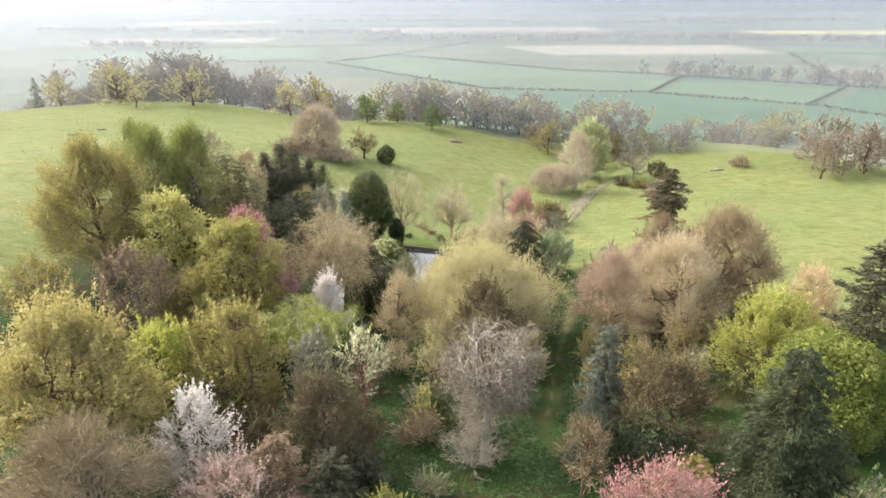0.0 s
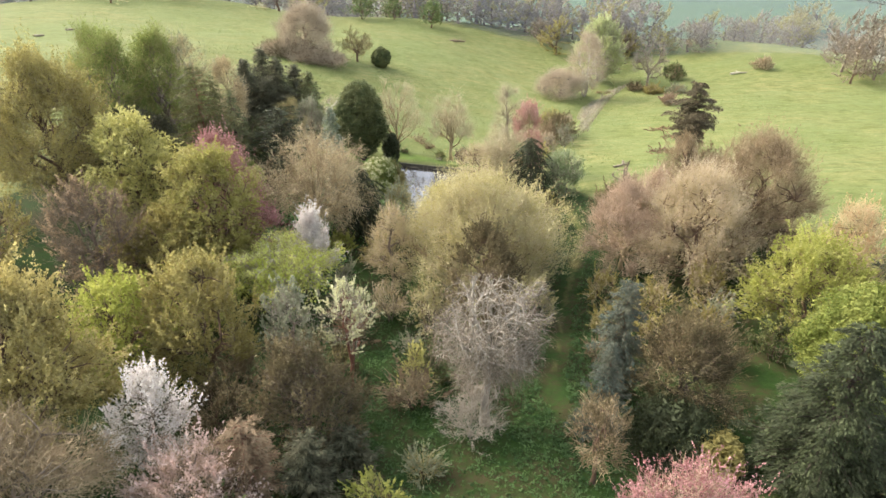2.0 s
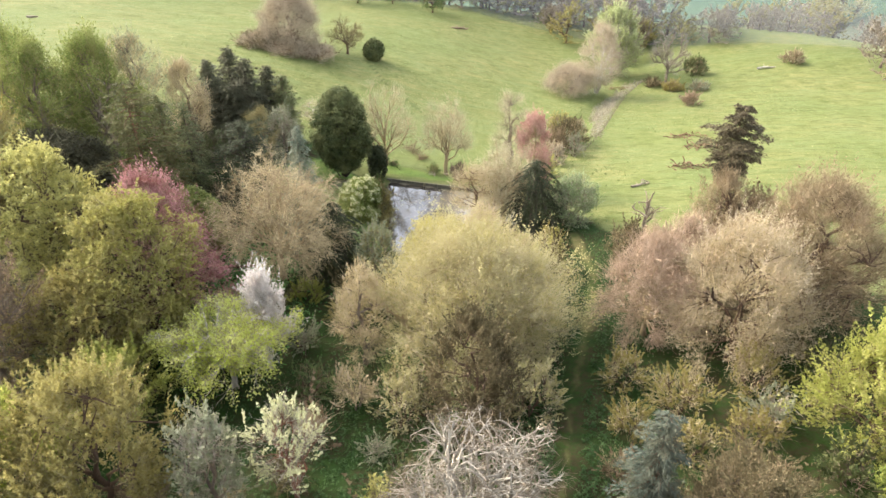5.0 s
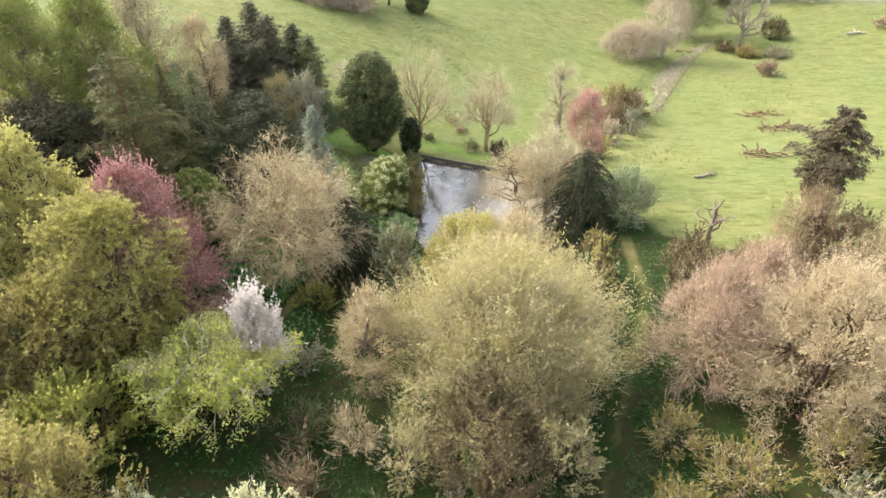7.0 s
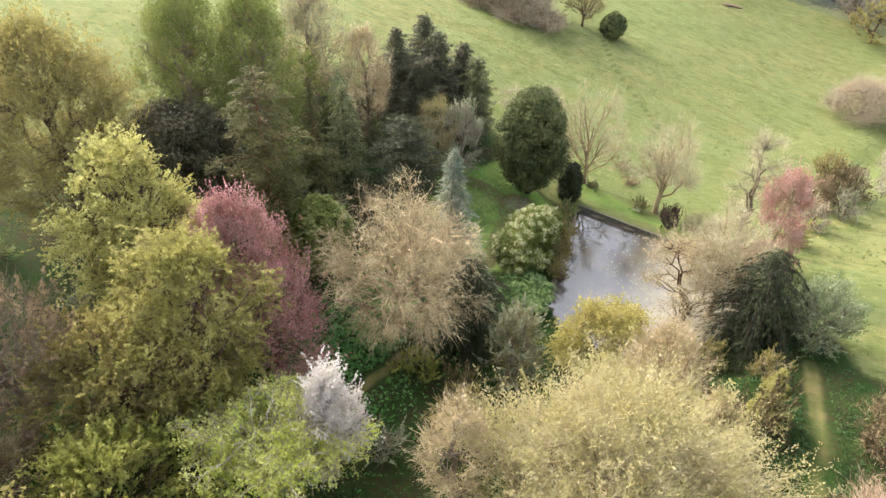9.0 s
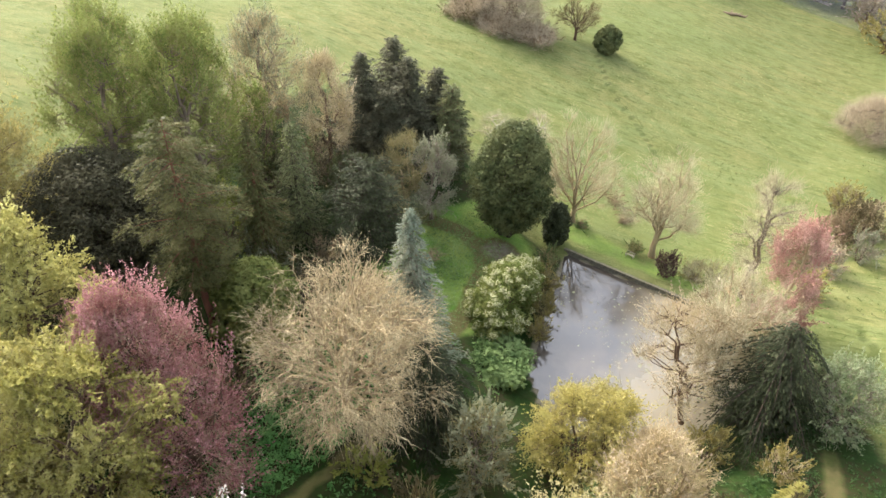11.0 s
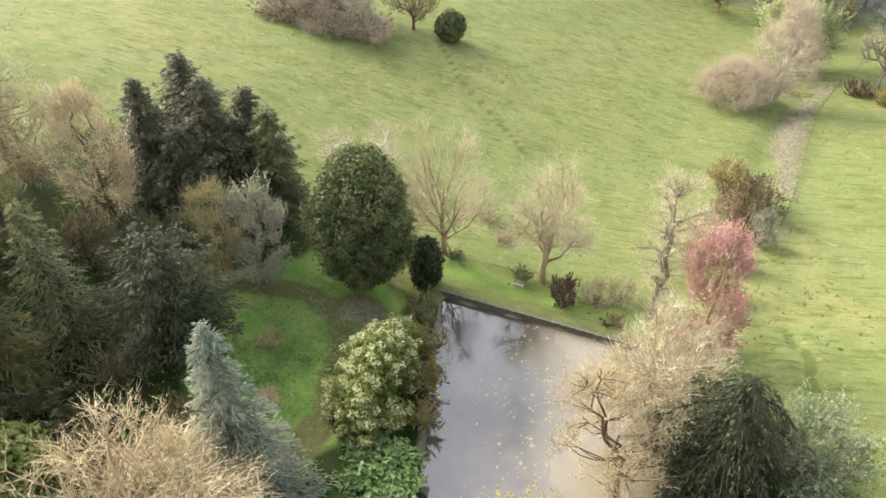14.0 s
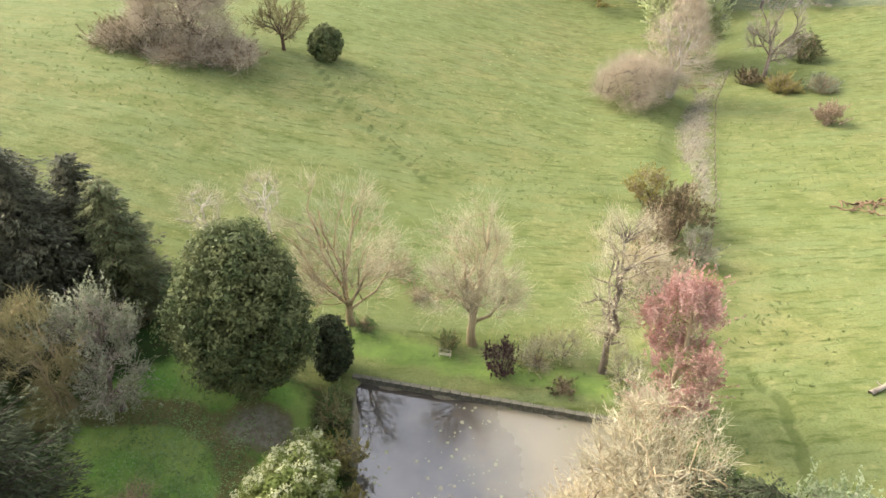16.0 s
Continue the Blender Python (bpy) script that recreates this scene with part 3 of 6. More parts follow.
def conifer(name, label, category, x, y, top, R, seed, needles, bark, low=0.06, droop=0.35, rise=0.15, shape="cone", step=0.62, size=0.5, per=9, sprays=34,
            bare=0.0, group="", lean=(0, 0), slim=0.24, fan=0.16, ragged=0.25):
    """A conifer: a straight trunk with whorls of drooping boughs, each feathered with sprays of needles."""
    rng = np.random.default_rng(seed)
    g = h(x, y)
    H = top - g
    root = tagged(new(name), label, category, group)
    root.location = (x, y, g - 0.15)
    L = Limbs()
    r0 = 0.016 * H + 0.08
    w = bend(rng, (0, 0, -0.3), (lean[0], lean[1], H - 0.3), 9, 0, 0.006)
    L.tube(w, r0 * np.linspace(1, 0.06, 9) + np.array([r0 * 0.3] + [0] * 8), 8)
    part("trunk", L.mesh("trunk", bark), root)
    B, V = Limbs(), []
    z = H * low
    while z < H - 0.25:
        u = (z - H * low) / (H * (1 - low))
        rad = R * float(profile(shape, np.array(u))) * (0.75 + 0.4 * rng.random()) + 0.12
        nb = max(4, int(per * (0.55 + 0.45 * (1 - u))))
        a0 = rng.random() * 6.28
        cx, cy = lean[0] * z / H, lean[1] * z / H
        for i in range(nb):
            a = a0 + i * 2 * math.pi / nb + rng.normal(0, 0.15)
            rl = rad * (0.95 + ragged * (2 * rng.random() - 1))
            d = np.array([math.cos(a), math.sin(a), 0])
            t = np.linspace(0, 1, 5)[:, None]
            p = np.array([cx, cy, z]) + d * rl * t + np.array([0, 0, 1]) * rl * (rise * t - droop * t ** 2 + rng.normal(0, 0.05))
            if rl > 0.9:
                B.tube(p, (0.012 * rl + 0.02) * np.array([1, 0.8, 0.6, 0.4, 0.15]), 3)
            m = max(7, int(sprays * 1.9 * rl / R))
            s = rng.random(m) ** 0.7 * (1 - bare) + bare
            q = np.stack([np.interp(s, t[:, 0], p[:, j]) for j in range(3)], 1)
            sd = np.array([-d[1], d[0], 0])
            off = rng.normal(0, 1, m)
            q = q + sd * (off * fan * rl * (1.1 - s * 0.6))[:, None] + np.array([0, 0, 1]) * rng.normal(0, 0.09 * size * 3, m)[:, None]
            dirv = unit(d * 0.8 + sd * np.sign(off)[:, None] * rng.random(m)[:, None] * 0.9 + np.array([0, 0, -1]) * (droop * 0.9 + rng.normal(0, 0.25, m))[:, None])
            nr = unit(np.array([0, 0, 1.0]) + rng.normal(0, 0.45, (m, 3)))
            b = unit(np.cross(nr, dirv))
            sz = size * 0.72 * (0.6 + 0.8 * rng.random((m, 1)))
            V.append(np.stack([q + dirv * sz, q - dirv * sz * 0.5 + b * sz * slim, q - dirv * sz * 0.5 - b * sz * slim], 1).reshape(-1, 3))
        z += step * (0.8 + 0.4 * rng.random()) * (1.0 if u < 0.8 else 0.7)
    if B.v:
        part("branchwork", B.mesh("branches", bark), root)
    v = np.concatenate(V)
    part("needle_cover", mesh_np("needles", v, np.arange(len(v)).reshape(-1, 3), needles), root)
    return root


def bare_spreading(name, label, category, x, y, top, R, seed, bark, twig, low=0.12, fork=0.3, weep=0.0, limbs=10, gen=3, tw=0.03, twig_n=4, group="", hem=0.3, leaf=None, thick=0.55, tl=0.05, crook=0.2, stout=1.0, e0=0.25, reach=0.72, forks=(4, 4, 4, 3), waist=0.5, leaf_n=2, leaf_size=0.22, leaf_low=0.0):
    """A leafless tree drawn limb by limb: forking, crooked boughs and a hem of twigs."""
    rng = np.random.default_rng(seed)
    g = h(x, y)
    H = top - g
    root = tagged(new(name), label, category, group)
    root.location = (x, y, g - 0.15)
    T, B = Limbs(), Limbs()
    r0 = 0.02 * H + 0.12
    fz = H * fork
    trunk = bend(rng, (0, 0, -0.3), (0, 0, fz), 5, 0, 0.02)
    T.tube(trunk, r0 * np.array([1.4, 1.0, 0.9, 0.85, 0.8]), 9)
    stem = part("trunk", T.mesh("trunk", bark), root)
    ends = []

    def grow(p, d, length, r, level):
        k, lim = 6, 0.72 + 0.26 * rng.random()
        pts = [np.array(p, float)]
        dd = unit(np.array(d, float))
        for i in range(k - 1):
            dd = unit(dd + rng.normal(0, crook, 3) + np.array([0, 0, 0.08 if not weep else 0.10 - 0.17 * weep * level]))
            q = pts[-1] + dd * length / (k - 1)
            mid = np.array([0, 0, H * waist])
            e = np.linalg.norm((q - mid) / np.array([R, R, H * (1 - waist) if q[2] > mid[2] else H * (waist - low)]))
            if e > lim and len(pts) > 1:
                break
            pts.append(q)
        k = len(pts)
        if level == 0:
            one = Limbs()
            one.tube(pts, r * np.linspace(1, 0.45, k), 6)
            part("limb", one.mesh("limb", bark), stem)
        else:
            B.tube(pts, r * np.linspace(1, 0.45, k), 5 if level == 1 else 3)
        if level < gen:
            nb = forks[level]
            for j in range(nb):
                s = pts[min(k - 1, 1 + int(rng.integers(0, max(k - 1, 1))))]
                out = unit(np.array([s[0], s[1], 0.0]) + 1e-3)
                nd = unit(dd * 0.7 + out * 0.35 + rng.normal(0, 0.55, 3))
                grow(s, nd, length * (0.55 + 0.2 * rng.random()), r * thick, level + 1)
        if level >= gen - 1:
            for s in pts[1:]:
                ends.append((s, dd))

    for i in range(limbs):
        a = i * 2.39996 + rng.normal(0, 0.25)
        e = e0 + (1.4 - e0) * ((i + 0.5) / limbs) ** 0.9
        d = np.array([math.cos(a) * math.cos(e), math.sin(a) * math.cos(e), math.sin(e)])
        span = math.hypot(R * math.cos(e), (H - fz) * math.sin(e))
        s = trunk[-1] if i % 3 else trunk[-2]
        grow(s, d, span * reach, r0 * stout * (0.42 if i < limbs - 3 else 0.5), 0)
    part("branchwork", B.mesh("branches", bark), root)
    es = np.array([e[0] for e in ends])
    ds = np.array([e[1] for e in ends])
    es, ds = np.repeat(es, twig_n, 0), np.repeat(ds, twig_n, 0)
    out = unit(es - np.array([0, 0, fz]))
    v, t = twig_ribbons(rng, es, ds * 0.5 + out * 0.5 + rng.normal(0, 0.5, es.shape) + np.array([0, 0, 0.15 - weep * 0.8]), tl * (1 + rng.random(len(es))) * H * (1 + hem * weep), tw, weep * 0.7)
    part("twig_canopy", mesh_np("twigs", v, t, twig), root)
    if leaf:
        es = es[es[:, 2] > H * leaf_low]
        v, t = leaf_tris(rng, es[::2] + np.array([0, 0, -0.25]), 0.75, leaf_n, leaf_size, hang=0.3)
        part("crown", mesh_np("buds", v, t, leaf), root)
    return root


def lumpy(name, label, category, x, y, top, R, seed, leaf, bark, low=0.05, shape="round", size=0.27, leaves=1.6, squash=0.8, group="", ry=1.0, turn=0.0, flowers=None, hang=0.0):
    """A dense evergreen: a short trunk, boughs and many tight leafy pads over the whole crown."""
    rng = np.random.default_rng(seed)
    g = h(x, y)
    H = top - g
    root = tagged(new(name), label, category, group)
    root.location = (x, y, g - 0.15)
    root.rotation_euler = (0, 0, turn)
    pr = 0.13 * R + 0.42
    zb, zt = H * low + pr * 0.5, H - pr * 0.7
    area = 2 * math.pi * R * ((zt - zb) + R)
    n = int(min(420, area / (pr * pr * 1.5) + 10))
    u = ((np.arange(n) + rng.random(n)) / n)
    a = np.arange(n) * 2.39996 + rng.normal(0, 0.3, n)
    lump = 1 + 0.10 * np.sin(3 * a + seed + 4 * u) + 0.07 * np.sin(7 * a - 9 * u)
    rr = (R - pr * 0.6) * profile(shape, u) * lump * (0.86 + 0.16 * rng.random(n))
    c = np.stack([np.cos(a) * rr, np.sin(a) * rr * ry, zb + (zt - zb) * u], 1)
    L = Limbs()
    r0 = 0.02 * H + 0.05
    way = bend(rng, (0, 0, -0.3), (0, 0, H * 0.8), 7, 0, 0.02)
    L.tube(way, r0 * np.linspace(1.2, 0.15, 7), 8)
    for q in c[::4]:
        s = way[int(np.clip(q[2] / H, 0, 0.75) * 6)]
        L.tube(bend(rng, s, q, 4, 0.05), r0 * np.array([0.4, 0.3, 0.2, 0.1]), 4)
    part("trunk", L.mesh("trunk", bark), root)
    m = int(leaves * 34 * (pr / 1.1) ** 2 * (0.38 / size) ** 1.35) + 4
    v, t = leaf_tris(rng, c, pr * (0.75 + 0.5 * rng.random(n)), m, size, squash, 0.45, hang, 0.9, wide=0.42 if not hang else 0.24)
    inner = c * np.array([0.62, 0.62, 0.93])
    v2, t2 = leaf_tris(rng, inner, pr * 1.2, max(4, m // 4), size * 1.3, 1.0)
    part("crown", mesh_np("crown", np.concatenate([v, v2]), np.concatenate([t, t2 + len(v)]), leaf), root)
    if flowers:
        sel = c[rng.random(n) < 0.85]
        dirs = unit(sel - np.array([0, 0, H * 0.2]))
        v, t = leaf_tris(rng, sel + dirs * pr * 0.55, pr * 0.5, int(m * 0.45), size * 0.85, 0.9)
        part("flower_cover", mesh_np("flowers", v, t, flowers), root)
    return root


B_WEEP = rough_mat("bark_ash_grey", lin(178, 168, 150, 0.84), lin(128, 120, 106, 0.8), 1.2, bump=0.5, stretch=(1, 1, 0.25))

# ---- pond ----
def water_mat():
    m, nt, out = node_mat("pond_water")
    p = nt.nodes.new("ShaderNodeBsdfPrincipled")
    col = mix(nt, ramp(nt, noise_node(nt, 0.25, 4.0), 0.4, 0.65), lin(84, 78, 70, 0.5), lin(112, 102, 88, 0.5))
    # paler beige and rougher towards +x, the edge broken by noise
    tc = nt.nodes.new("ShaderNodeTexCoord")
    sep = nt.nodes.new("ShaderNodeSeparateXYZ")
    nt.links.new(tc.outputs["Object"], sep.inputs[0])
    x_noise = nt.nodes.new("ShaderNodeMath")
    x_noise.operation = 'MULTIPLY_ADD'
    x_noise.inputs[1].default_value = 10.0
    nt.links.new(noise_node(nt, 0.16, 5.0, rough=0.6), x_noise.inputs[0])
    nt.links.new(sep.outputs["X"], x_noise.inputs[2])
    beige_side = ramp(nt, x_noise.outputs[0], 5.0, 12.0)
    col = mix(nt, beige_side, col, lin(184, 170, 138, 0.4))
    nt.links.new(col, p.inputs["Base Color"])
    gloss = nt.nodes.new("ShaderNodeMapRange")
    gloss.inputs["To Min"].default_value, gloss.inputs["To Max"].default_value = 0.03, 0.35
    nt.links.new(beige_side, gloss.inputs["Value"])
    nt.links.new(gloss.outputs["Result"], p.inputs["Roughness"])
    p.inputs["IOR"].default_value = 1.75
    bp = nt.nodes.new("ShaderNodeBump")
    bp.inputs["Strength"].default_value = 0.04
    bp.inputs["Distance"].default_value = 0.05
    nt.links.new(noise_node(nt, 2.0, 2.0), bp.inputs["Height"])
    nt.links.new(bp.outputs["Normal"], p.inputs["Normal"])
    nt.links.new(p.outputs["BSDF"], out.inputs["Surface"])
    return m


bm = bmesh.new()
cx_, cy_ = 3.0, 146.0
bm.faces.new([bm.verts.new((cx_ + (x - cx_) * 1.03, cy_ + (y - cy_) * 1.015, WATER)) for x, y in POND][::-1])
bmesh.ops.recalc_face_normals(bm, faces=bm.faces)
water = new("water", bm_mesh("water", bm, water_mat()))
tagged(water, "still brown-grey pond water mirroring the sky", "pond", kind="structure")
if water.data.polygons[0].normal.z < 0:
    water.data.flip_normals()

# stone coping along the dam, one stone after the other
STONE = rough_mat("coping_stone", lin(150, 142, 122, 0.55), lin(105, 100, 84, 0.55), 1.5, c=lin(85, 95, 60, 0.5))
wall = tagged(new("dam_wall"), "low mossy stone coping wall edging the pond", "wall", kind="structure")
rng = np.random.default_rng(5)
p0, p1 = Vector((-10.4, 164.3, 0)), Vector((15.6, 157.8, 0))
run = p1 - p0
n_st = 26
ang = math.atan2(run.y, run.x)
bm = bmesh.new()
bmesh.ops.create_cube(bm, size=1)
bmesh.ops.bevel(bm, geom=bm.edges[:], offset=0.06, segments=1, affect='EDGES')
stone_me = bm_mesh("coping_stone", bm, STONE)
for i in range(n_st):
    c = p0 + run * ((i + 0.5) / n_st)
    s = part("coping_stone", stone_me, wall)
    s.location = (c.x, c.y, -2.15 + rng.normal(0, 0.02))
    s.rotation_euler = (0, rng.normal(0, 0.01), ang + rng.normal(0, 0.015))
    s.scale = (run.length / n_st - 0.03, 0.5 + rng.normal(0, 0.03), 0.95)

# ---- the garden trees, front to back ----
TREE, CON, SHRUB = "tree", "conifer", "shrub"
# dark brown twigs put the shaded gaps between pale boughs into colour
bare_spreading("weeping_tree", "old leafless weeping tree with crooked pale grey boughs", TREE, 5.2, 66.5, 27.6, 6.0, 19, B_WEEP, T_DARK, fork=0.4, weep=0.4, limbs=22, gen=3, tw=0.024, twig_n=2, low=0.3, thick=0.6, tl=0.035, crook=0.34, stout=0.74, e0=0.9, reach=0.95, waist=0.66, forks=(5, 4, 3))
bare_spreading("grey_thicket", "low thicket of pale grey leafless stems", SHRUB, 3.4, 64.0, 14.6, 4.4, 211, B_WEEP, T_GREY, fork=0.1, low=0.02, waist=0.3, limbs=14, gen=2, tw=0.03, twig_n=4, thick=0.55, tl=0.06, crook=0.25, stout=0.35, e0=0.5, reach=0.8)
broadleaf("ivy_clad_tree", "dark ivy-clad tree standing before a broad dome tree", TREE, 6.2, 83.5, 23.6, 4.4, 12, L_OLIVEDK, T_BROWN, B_BROWN, 0.15, "round", 2.2, 0.24, 0.3)
broadleaf("dome_tree", "broad dome-shaped tree breaking into olive-buff buds", TREE, 6.6, 101, 21.8, 13.2, 13, L_DOME, T_PALESTRAW, B_TAN, 0.0, "dome", 0.6, 0.19, 1.4, 0.028, clumps=250)
broadleaf("columnar_tree", "slim beige leafless tree beside the dome tree", TREE, -7.2, 99, 18.6, 3.9, 14, L_BUD, T_BEIGE, B_GREY, 0.08, "column", 0.2, 0.18, 2.2)
broadleaf("bush", "low buff budding bush on the garden floor", SHRUB, -7.2, 90.5, 10.2, 3.0, 15, L_BUD, T_BEIGE, B_GREY, 0.1, "round", 0.4, 0.28, 1.0, stems=4)
bare_spreading("willow", "pale yellow-green spring willow with bare white limbs", TREE, -22.0, 93.2, 16.4, 9.4, 16, B_PALE, T_OLIVE, fork=0.3, limbs=18, gen=3, twig_n=2, tw=0.022, tl=0.04, stout=0.95, crook=0.2, e0=0.3, reach=0.95, thick=0.58, forks=(4, 4, 3), low=0.1, waist=0.45, leaf=L_WILLOW, leaf_n=6, leaf_size=0.2, leaf_low=0.4)
broadleaf("white_cherry", "white cherry in full blossom rising behind a willow", TREE, -18.6, 97.4, 18.4, 4.9, 17, L_WHITE, T_PALE, B_PALE, 0.2, "cone", 2.0, 0.2, 0.25)
broadleaf("pink_tree", "tall leaning tree with dusky pink spring foliage", TREE, -29.8, 105.5, 27.0, 6.6, 18, L_PINK, T_PINK, B_BROWN, 0.04, "dome", 1.25, 0.17, 0.8, lean=(-4.2, 0.0))
broadleaf("lime_tree", "tree in fresh yellow-green spring leaf", TREE, -32.4, 97.8, 28.6, 7.2, 19, L_GOLD, T_OLIVE, B_BROWN, 0.08, "oval", 1.3, 0.26, 0.5, hang=0.35)
broadleaf("lime_tree", "tall tree in pale yellow-green spring leaf", TREE, -46.0, 105.4, 30.6, 7.5, 20, L_YELLOWPALE, T_OLIVE, B_BROWN, 0.08, "oval", 1.3, 0.26, 0.5, hang=0.35)
lumpy("holm_oak", "dark rounded evergreen oak in the wood", TREE, -54.6, 121.6, 25.6, 9.4, 21, L_HOLMDK, B_DARK, 0.02, size=0.2, leaves=1.0)
broadleaf("beech_tree", "great brown tree just breaking bud", TREE, -61, 111, 37.6, 10.2, 22, L_OLIVE, T_OLIVE, B_BROWN, 0.2, "dome", 0.7, 0.24, 1.2, 0.035)
broadleaf("brown_tree", "purple-brown leafless tree under taller trees", TREE, -44.5, 87.5, 27.4, 6.3, 23, L_BUDBROWN, T_DARK, B_GREY, 0.2, "round", 0.25, 0.3, 1.5)
broadleaf("yellow_tree", "broad tree in feathery old-gold spring leaf", TREE, -38.4, 58.5, 31.8, 8.8, 24, L_OLDGOLD, T_OLIVE, B_BROWN, 0.12, "dome", 1.0, 0.28, 0.9)
broadleaf("bare_tree", "brown leafless tree with dense fine twigs", TREE, -31.5, 47, 27.4, 7.2, 25, None, T_BROWN, B_GREY, 0.12, "dome", 0, 0.3, 2.2)
broadleaf("white_cherry", "dense white blossoming cherry", TREE, -25.3, 56, 23.7, 4.2, 26, L_WHITE, T_PALE, B_GREY, 0.15, "oval", 1.5, 0.19, 0.6)
broadleaf("blossom_bush", "pale pink blossoming bush below a white cherry", SHRUB, -20.5, 51, 19.8, 5.6, 27, L_PALEPINK, T_PINK, B_GREY, 0.1, "dome", 0.6, 0.2, 1.0, stems=4)
broadleaf("green_tree", "rounded tree in fresh green spring leaf", TREE, -34.4, 71, 23.6, 5.8, 28, L_FRESH, T_OLIVE, B_BROWN, 0.1, "round", 1.3, 0.28, 0.4)
broadleaf("olive_tree", "rounded tree with thin olive-brown young leaf", TREE, -26, 72.5, 24.8, 6.8, 29, L_OLIVE, T_OLIVE, B_BROWN, 0.1, "round", 1.2, 0.28, 0.9)
conifer("rusty_conifer", "small rusty-brown feathery conifer", CON, -16.2, 53, 21.2, 3.0, 30, L_BROWNCON, B_RED, 0.05, 0.25, 0.3, "oval", 0.6, 0.4)
broadleaf("brown_yew", "dark brown feathery conifer with spreading crown", CON, -13, 62, 22.0, 5.9, 31, L_OLIVEDK, T_DARK, B_DARK, 0.08, "dome", 1.1, 0.24, 0.9)
broadleaf("olive_tree", "dull olive-green tree filling the wood", TREE, -38, 92, 20.6, 7.4, 32, L_OLIVE, T_OLIVE, B_BROWN, 0.1, "round", 1.1, 0.36, 0.5)
broadleaf("yellow_tree", "low tree in bright yellow-green leaf", TREE, -32.5, 85, 16.2, 6.4, 33, L_YELLOW, T_OLIVE, B_BROWN, 0.1, "dome", 1.2, 0.34, 0.4)
broadleaf("grey_tree", "grey-green tree with slender pale stems", TREE, -16.2, 72, 22.6, 3.6, 34, L_GREY, T_GREY, B_GREY, 0.12, "oval", 1.0, 0.3, 0.8)
broadleaf("pale_tree", "open tree with pale buff tufts on a bare trunk", TREE, -10.3, 73.5, 21.6, 3.6, 35, L_CREAM, T_GREY, B_RED, 0.45, "round", 0.6, 0.24, 0.8)
broadleaf("bush", "small yellow-leaved bush beside the weeping tree", SHRUB, -2.6, 73, 13.8, 2.4, 36, L_YELLOWPALE, T_OLIVE, B_GREY, 0.08, "cone", 1.0, 0.28, 0.5)
conifer("blue_spruce", "narrow blue-grey spruce beside the grass path", CON, 20.3, 71.5, 23.0, 2.5, 37, L_BLUEDK, B_BROWN, 0.04, 0.25, 0.2, "column", 0.5, 0.36, ragged=0.4)
conifer("blue_spruce", "young blue-grey spruce near the grass path", CON, 17.0, 63.4, 21.4, 2.8, 38, L_BLUEDK, B_BROWN, 0.04, 0.25, 0.2, "cone", 0.5, 0.3, 9, 46, ragged=0.4)
broadleaf("brown_tree", "slim brown leafless tree beside a blue spruce", TREE, 14.6, 56.0, 21.0, 3.2, 39, L_OLIVEDK, T_BROWN, B_BROWN, 0.3, "column", 0.7, 0.22, 1.2)
broadleaf("brown_yew", "broad brown feathery conifer in the shade", CON, 26.4, 68, 21.0, 6.4, 40, L_OLIVEDK, T_BROWN, B_DARK, 0.06, "dome", 1.0, 0.24, 1.0)
lumpy("golden_bush", "small clipped golden-green bush", SHRUB, 26.3, 58, 14.4, 3.0, 41, L_OLIVE, B_BROWN, 0.03)
broadleaf("pink_cherry", "magenta-pink cherry in blossom", TREE, 19.2, 46, 22.8, 5.8, 42, L_PINK, T_PINK, B_BROWN, 0.15, "dome", 0.6, 0.18, 0.8)
conifer("dark_conifer", "black-brown conifer in the shade below a yew", CON, -11.6, 55.0, 17.5, 3.4, 214, L_FIRDK, B_DARK, 0.02, 0.1, 0.5, "cone", 0.5, 0.4, 10, 50, ragged=0.4)
conifer("dark_conifer", "small black-brown conifer beside another", CON, -8.4, 58.6, 15.0, 2.8, 215, L_FIRDK, B_DARK, 0.02, 0.1, 0.5, "cone", 0.5, 0.4, 10, 46, ragged=0.4)
broadleaf("bush", "soft olive bush near the weeping tree", SHRUB, -1.4, 57.6, 12.4, 2.4, 216, L_GREY, T_OLIVE, B_BROWN, 0.05, "round", 1.0, 0.22, 0.6, stems=3)
broadleaf("bush", "bright yellow-green bush in young leaf", SHRUB, -5.4, 53.2, 13.4, 2.6, 217, L_YELLOW, T_OLIVE, B_BROWN, 0.05, "round", 1.0, 0.24, 0.5, stems=3)
# dark yew added to stand in for the deep shade under the canopy
lumpy("yew_tree", "black-green yew added to darken the deep shade below a brown conifer", CON, 23.6, 60.5, 15.6, 5.0, 212, L_YEW, B_DARK, 0.02, "dome", 0.36, 1.6, hang=0.5)
conifer("dark_fir", "dark dense fir with layered boughs", CON, 34.8, 55.5, 29.0, 6.6, 43, L_YEW, B_DARK, 0.03, 0.3, 0.2, "fir", 0.75, 0.34, 13, 110, bare=0.3, slim=0.32)
lumpy("bright_bush", "large glossy bright green laurel-like tree", TREE, 46.6, 68.5, 23.6, 7.6, 44, L_BRIGHT, B_BROWN, 0.03, "round", 0.22, 1.0)
broadleaf("lime_tree", "yellow-green tree in young leaf", TREE, 46.4, 82.5, 22.0, 7.8, 45, L_YELLOW, T_OLIVE, B_BROWN, 0.1, "dome", 1.0, 0.25, 0.6)
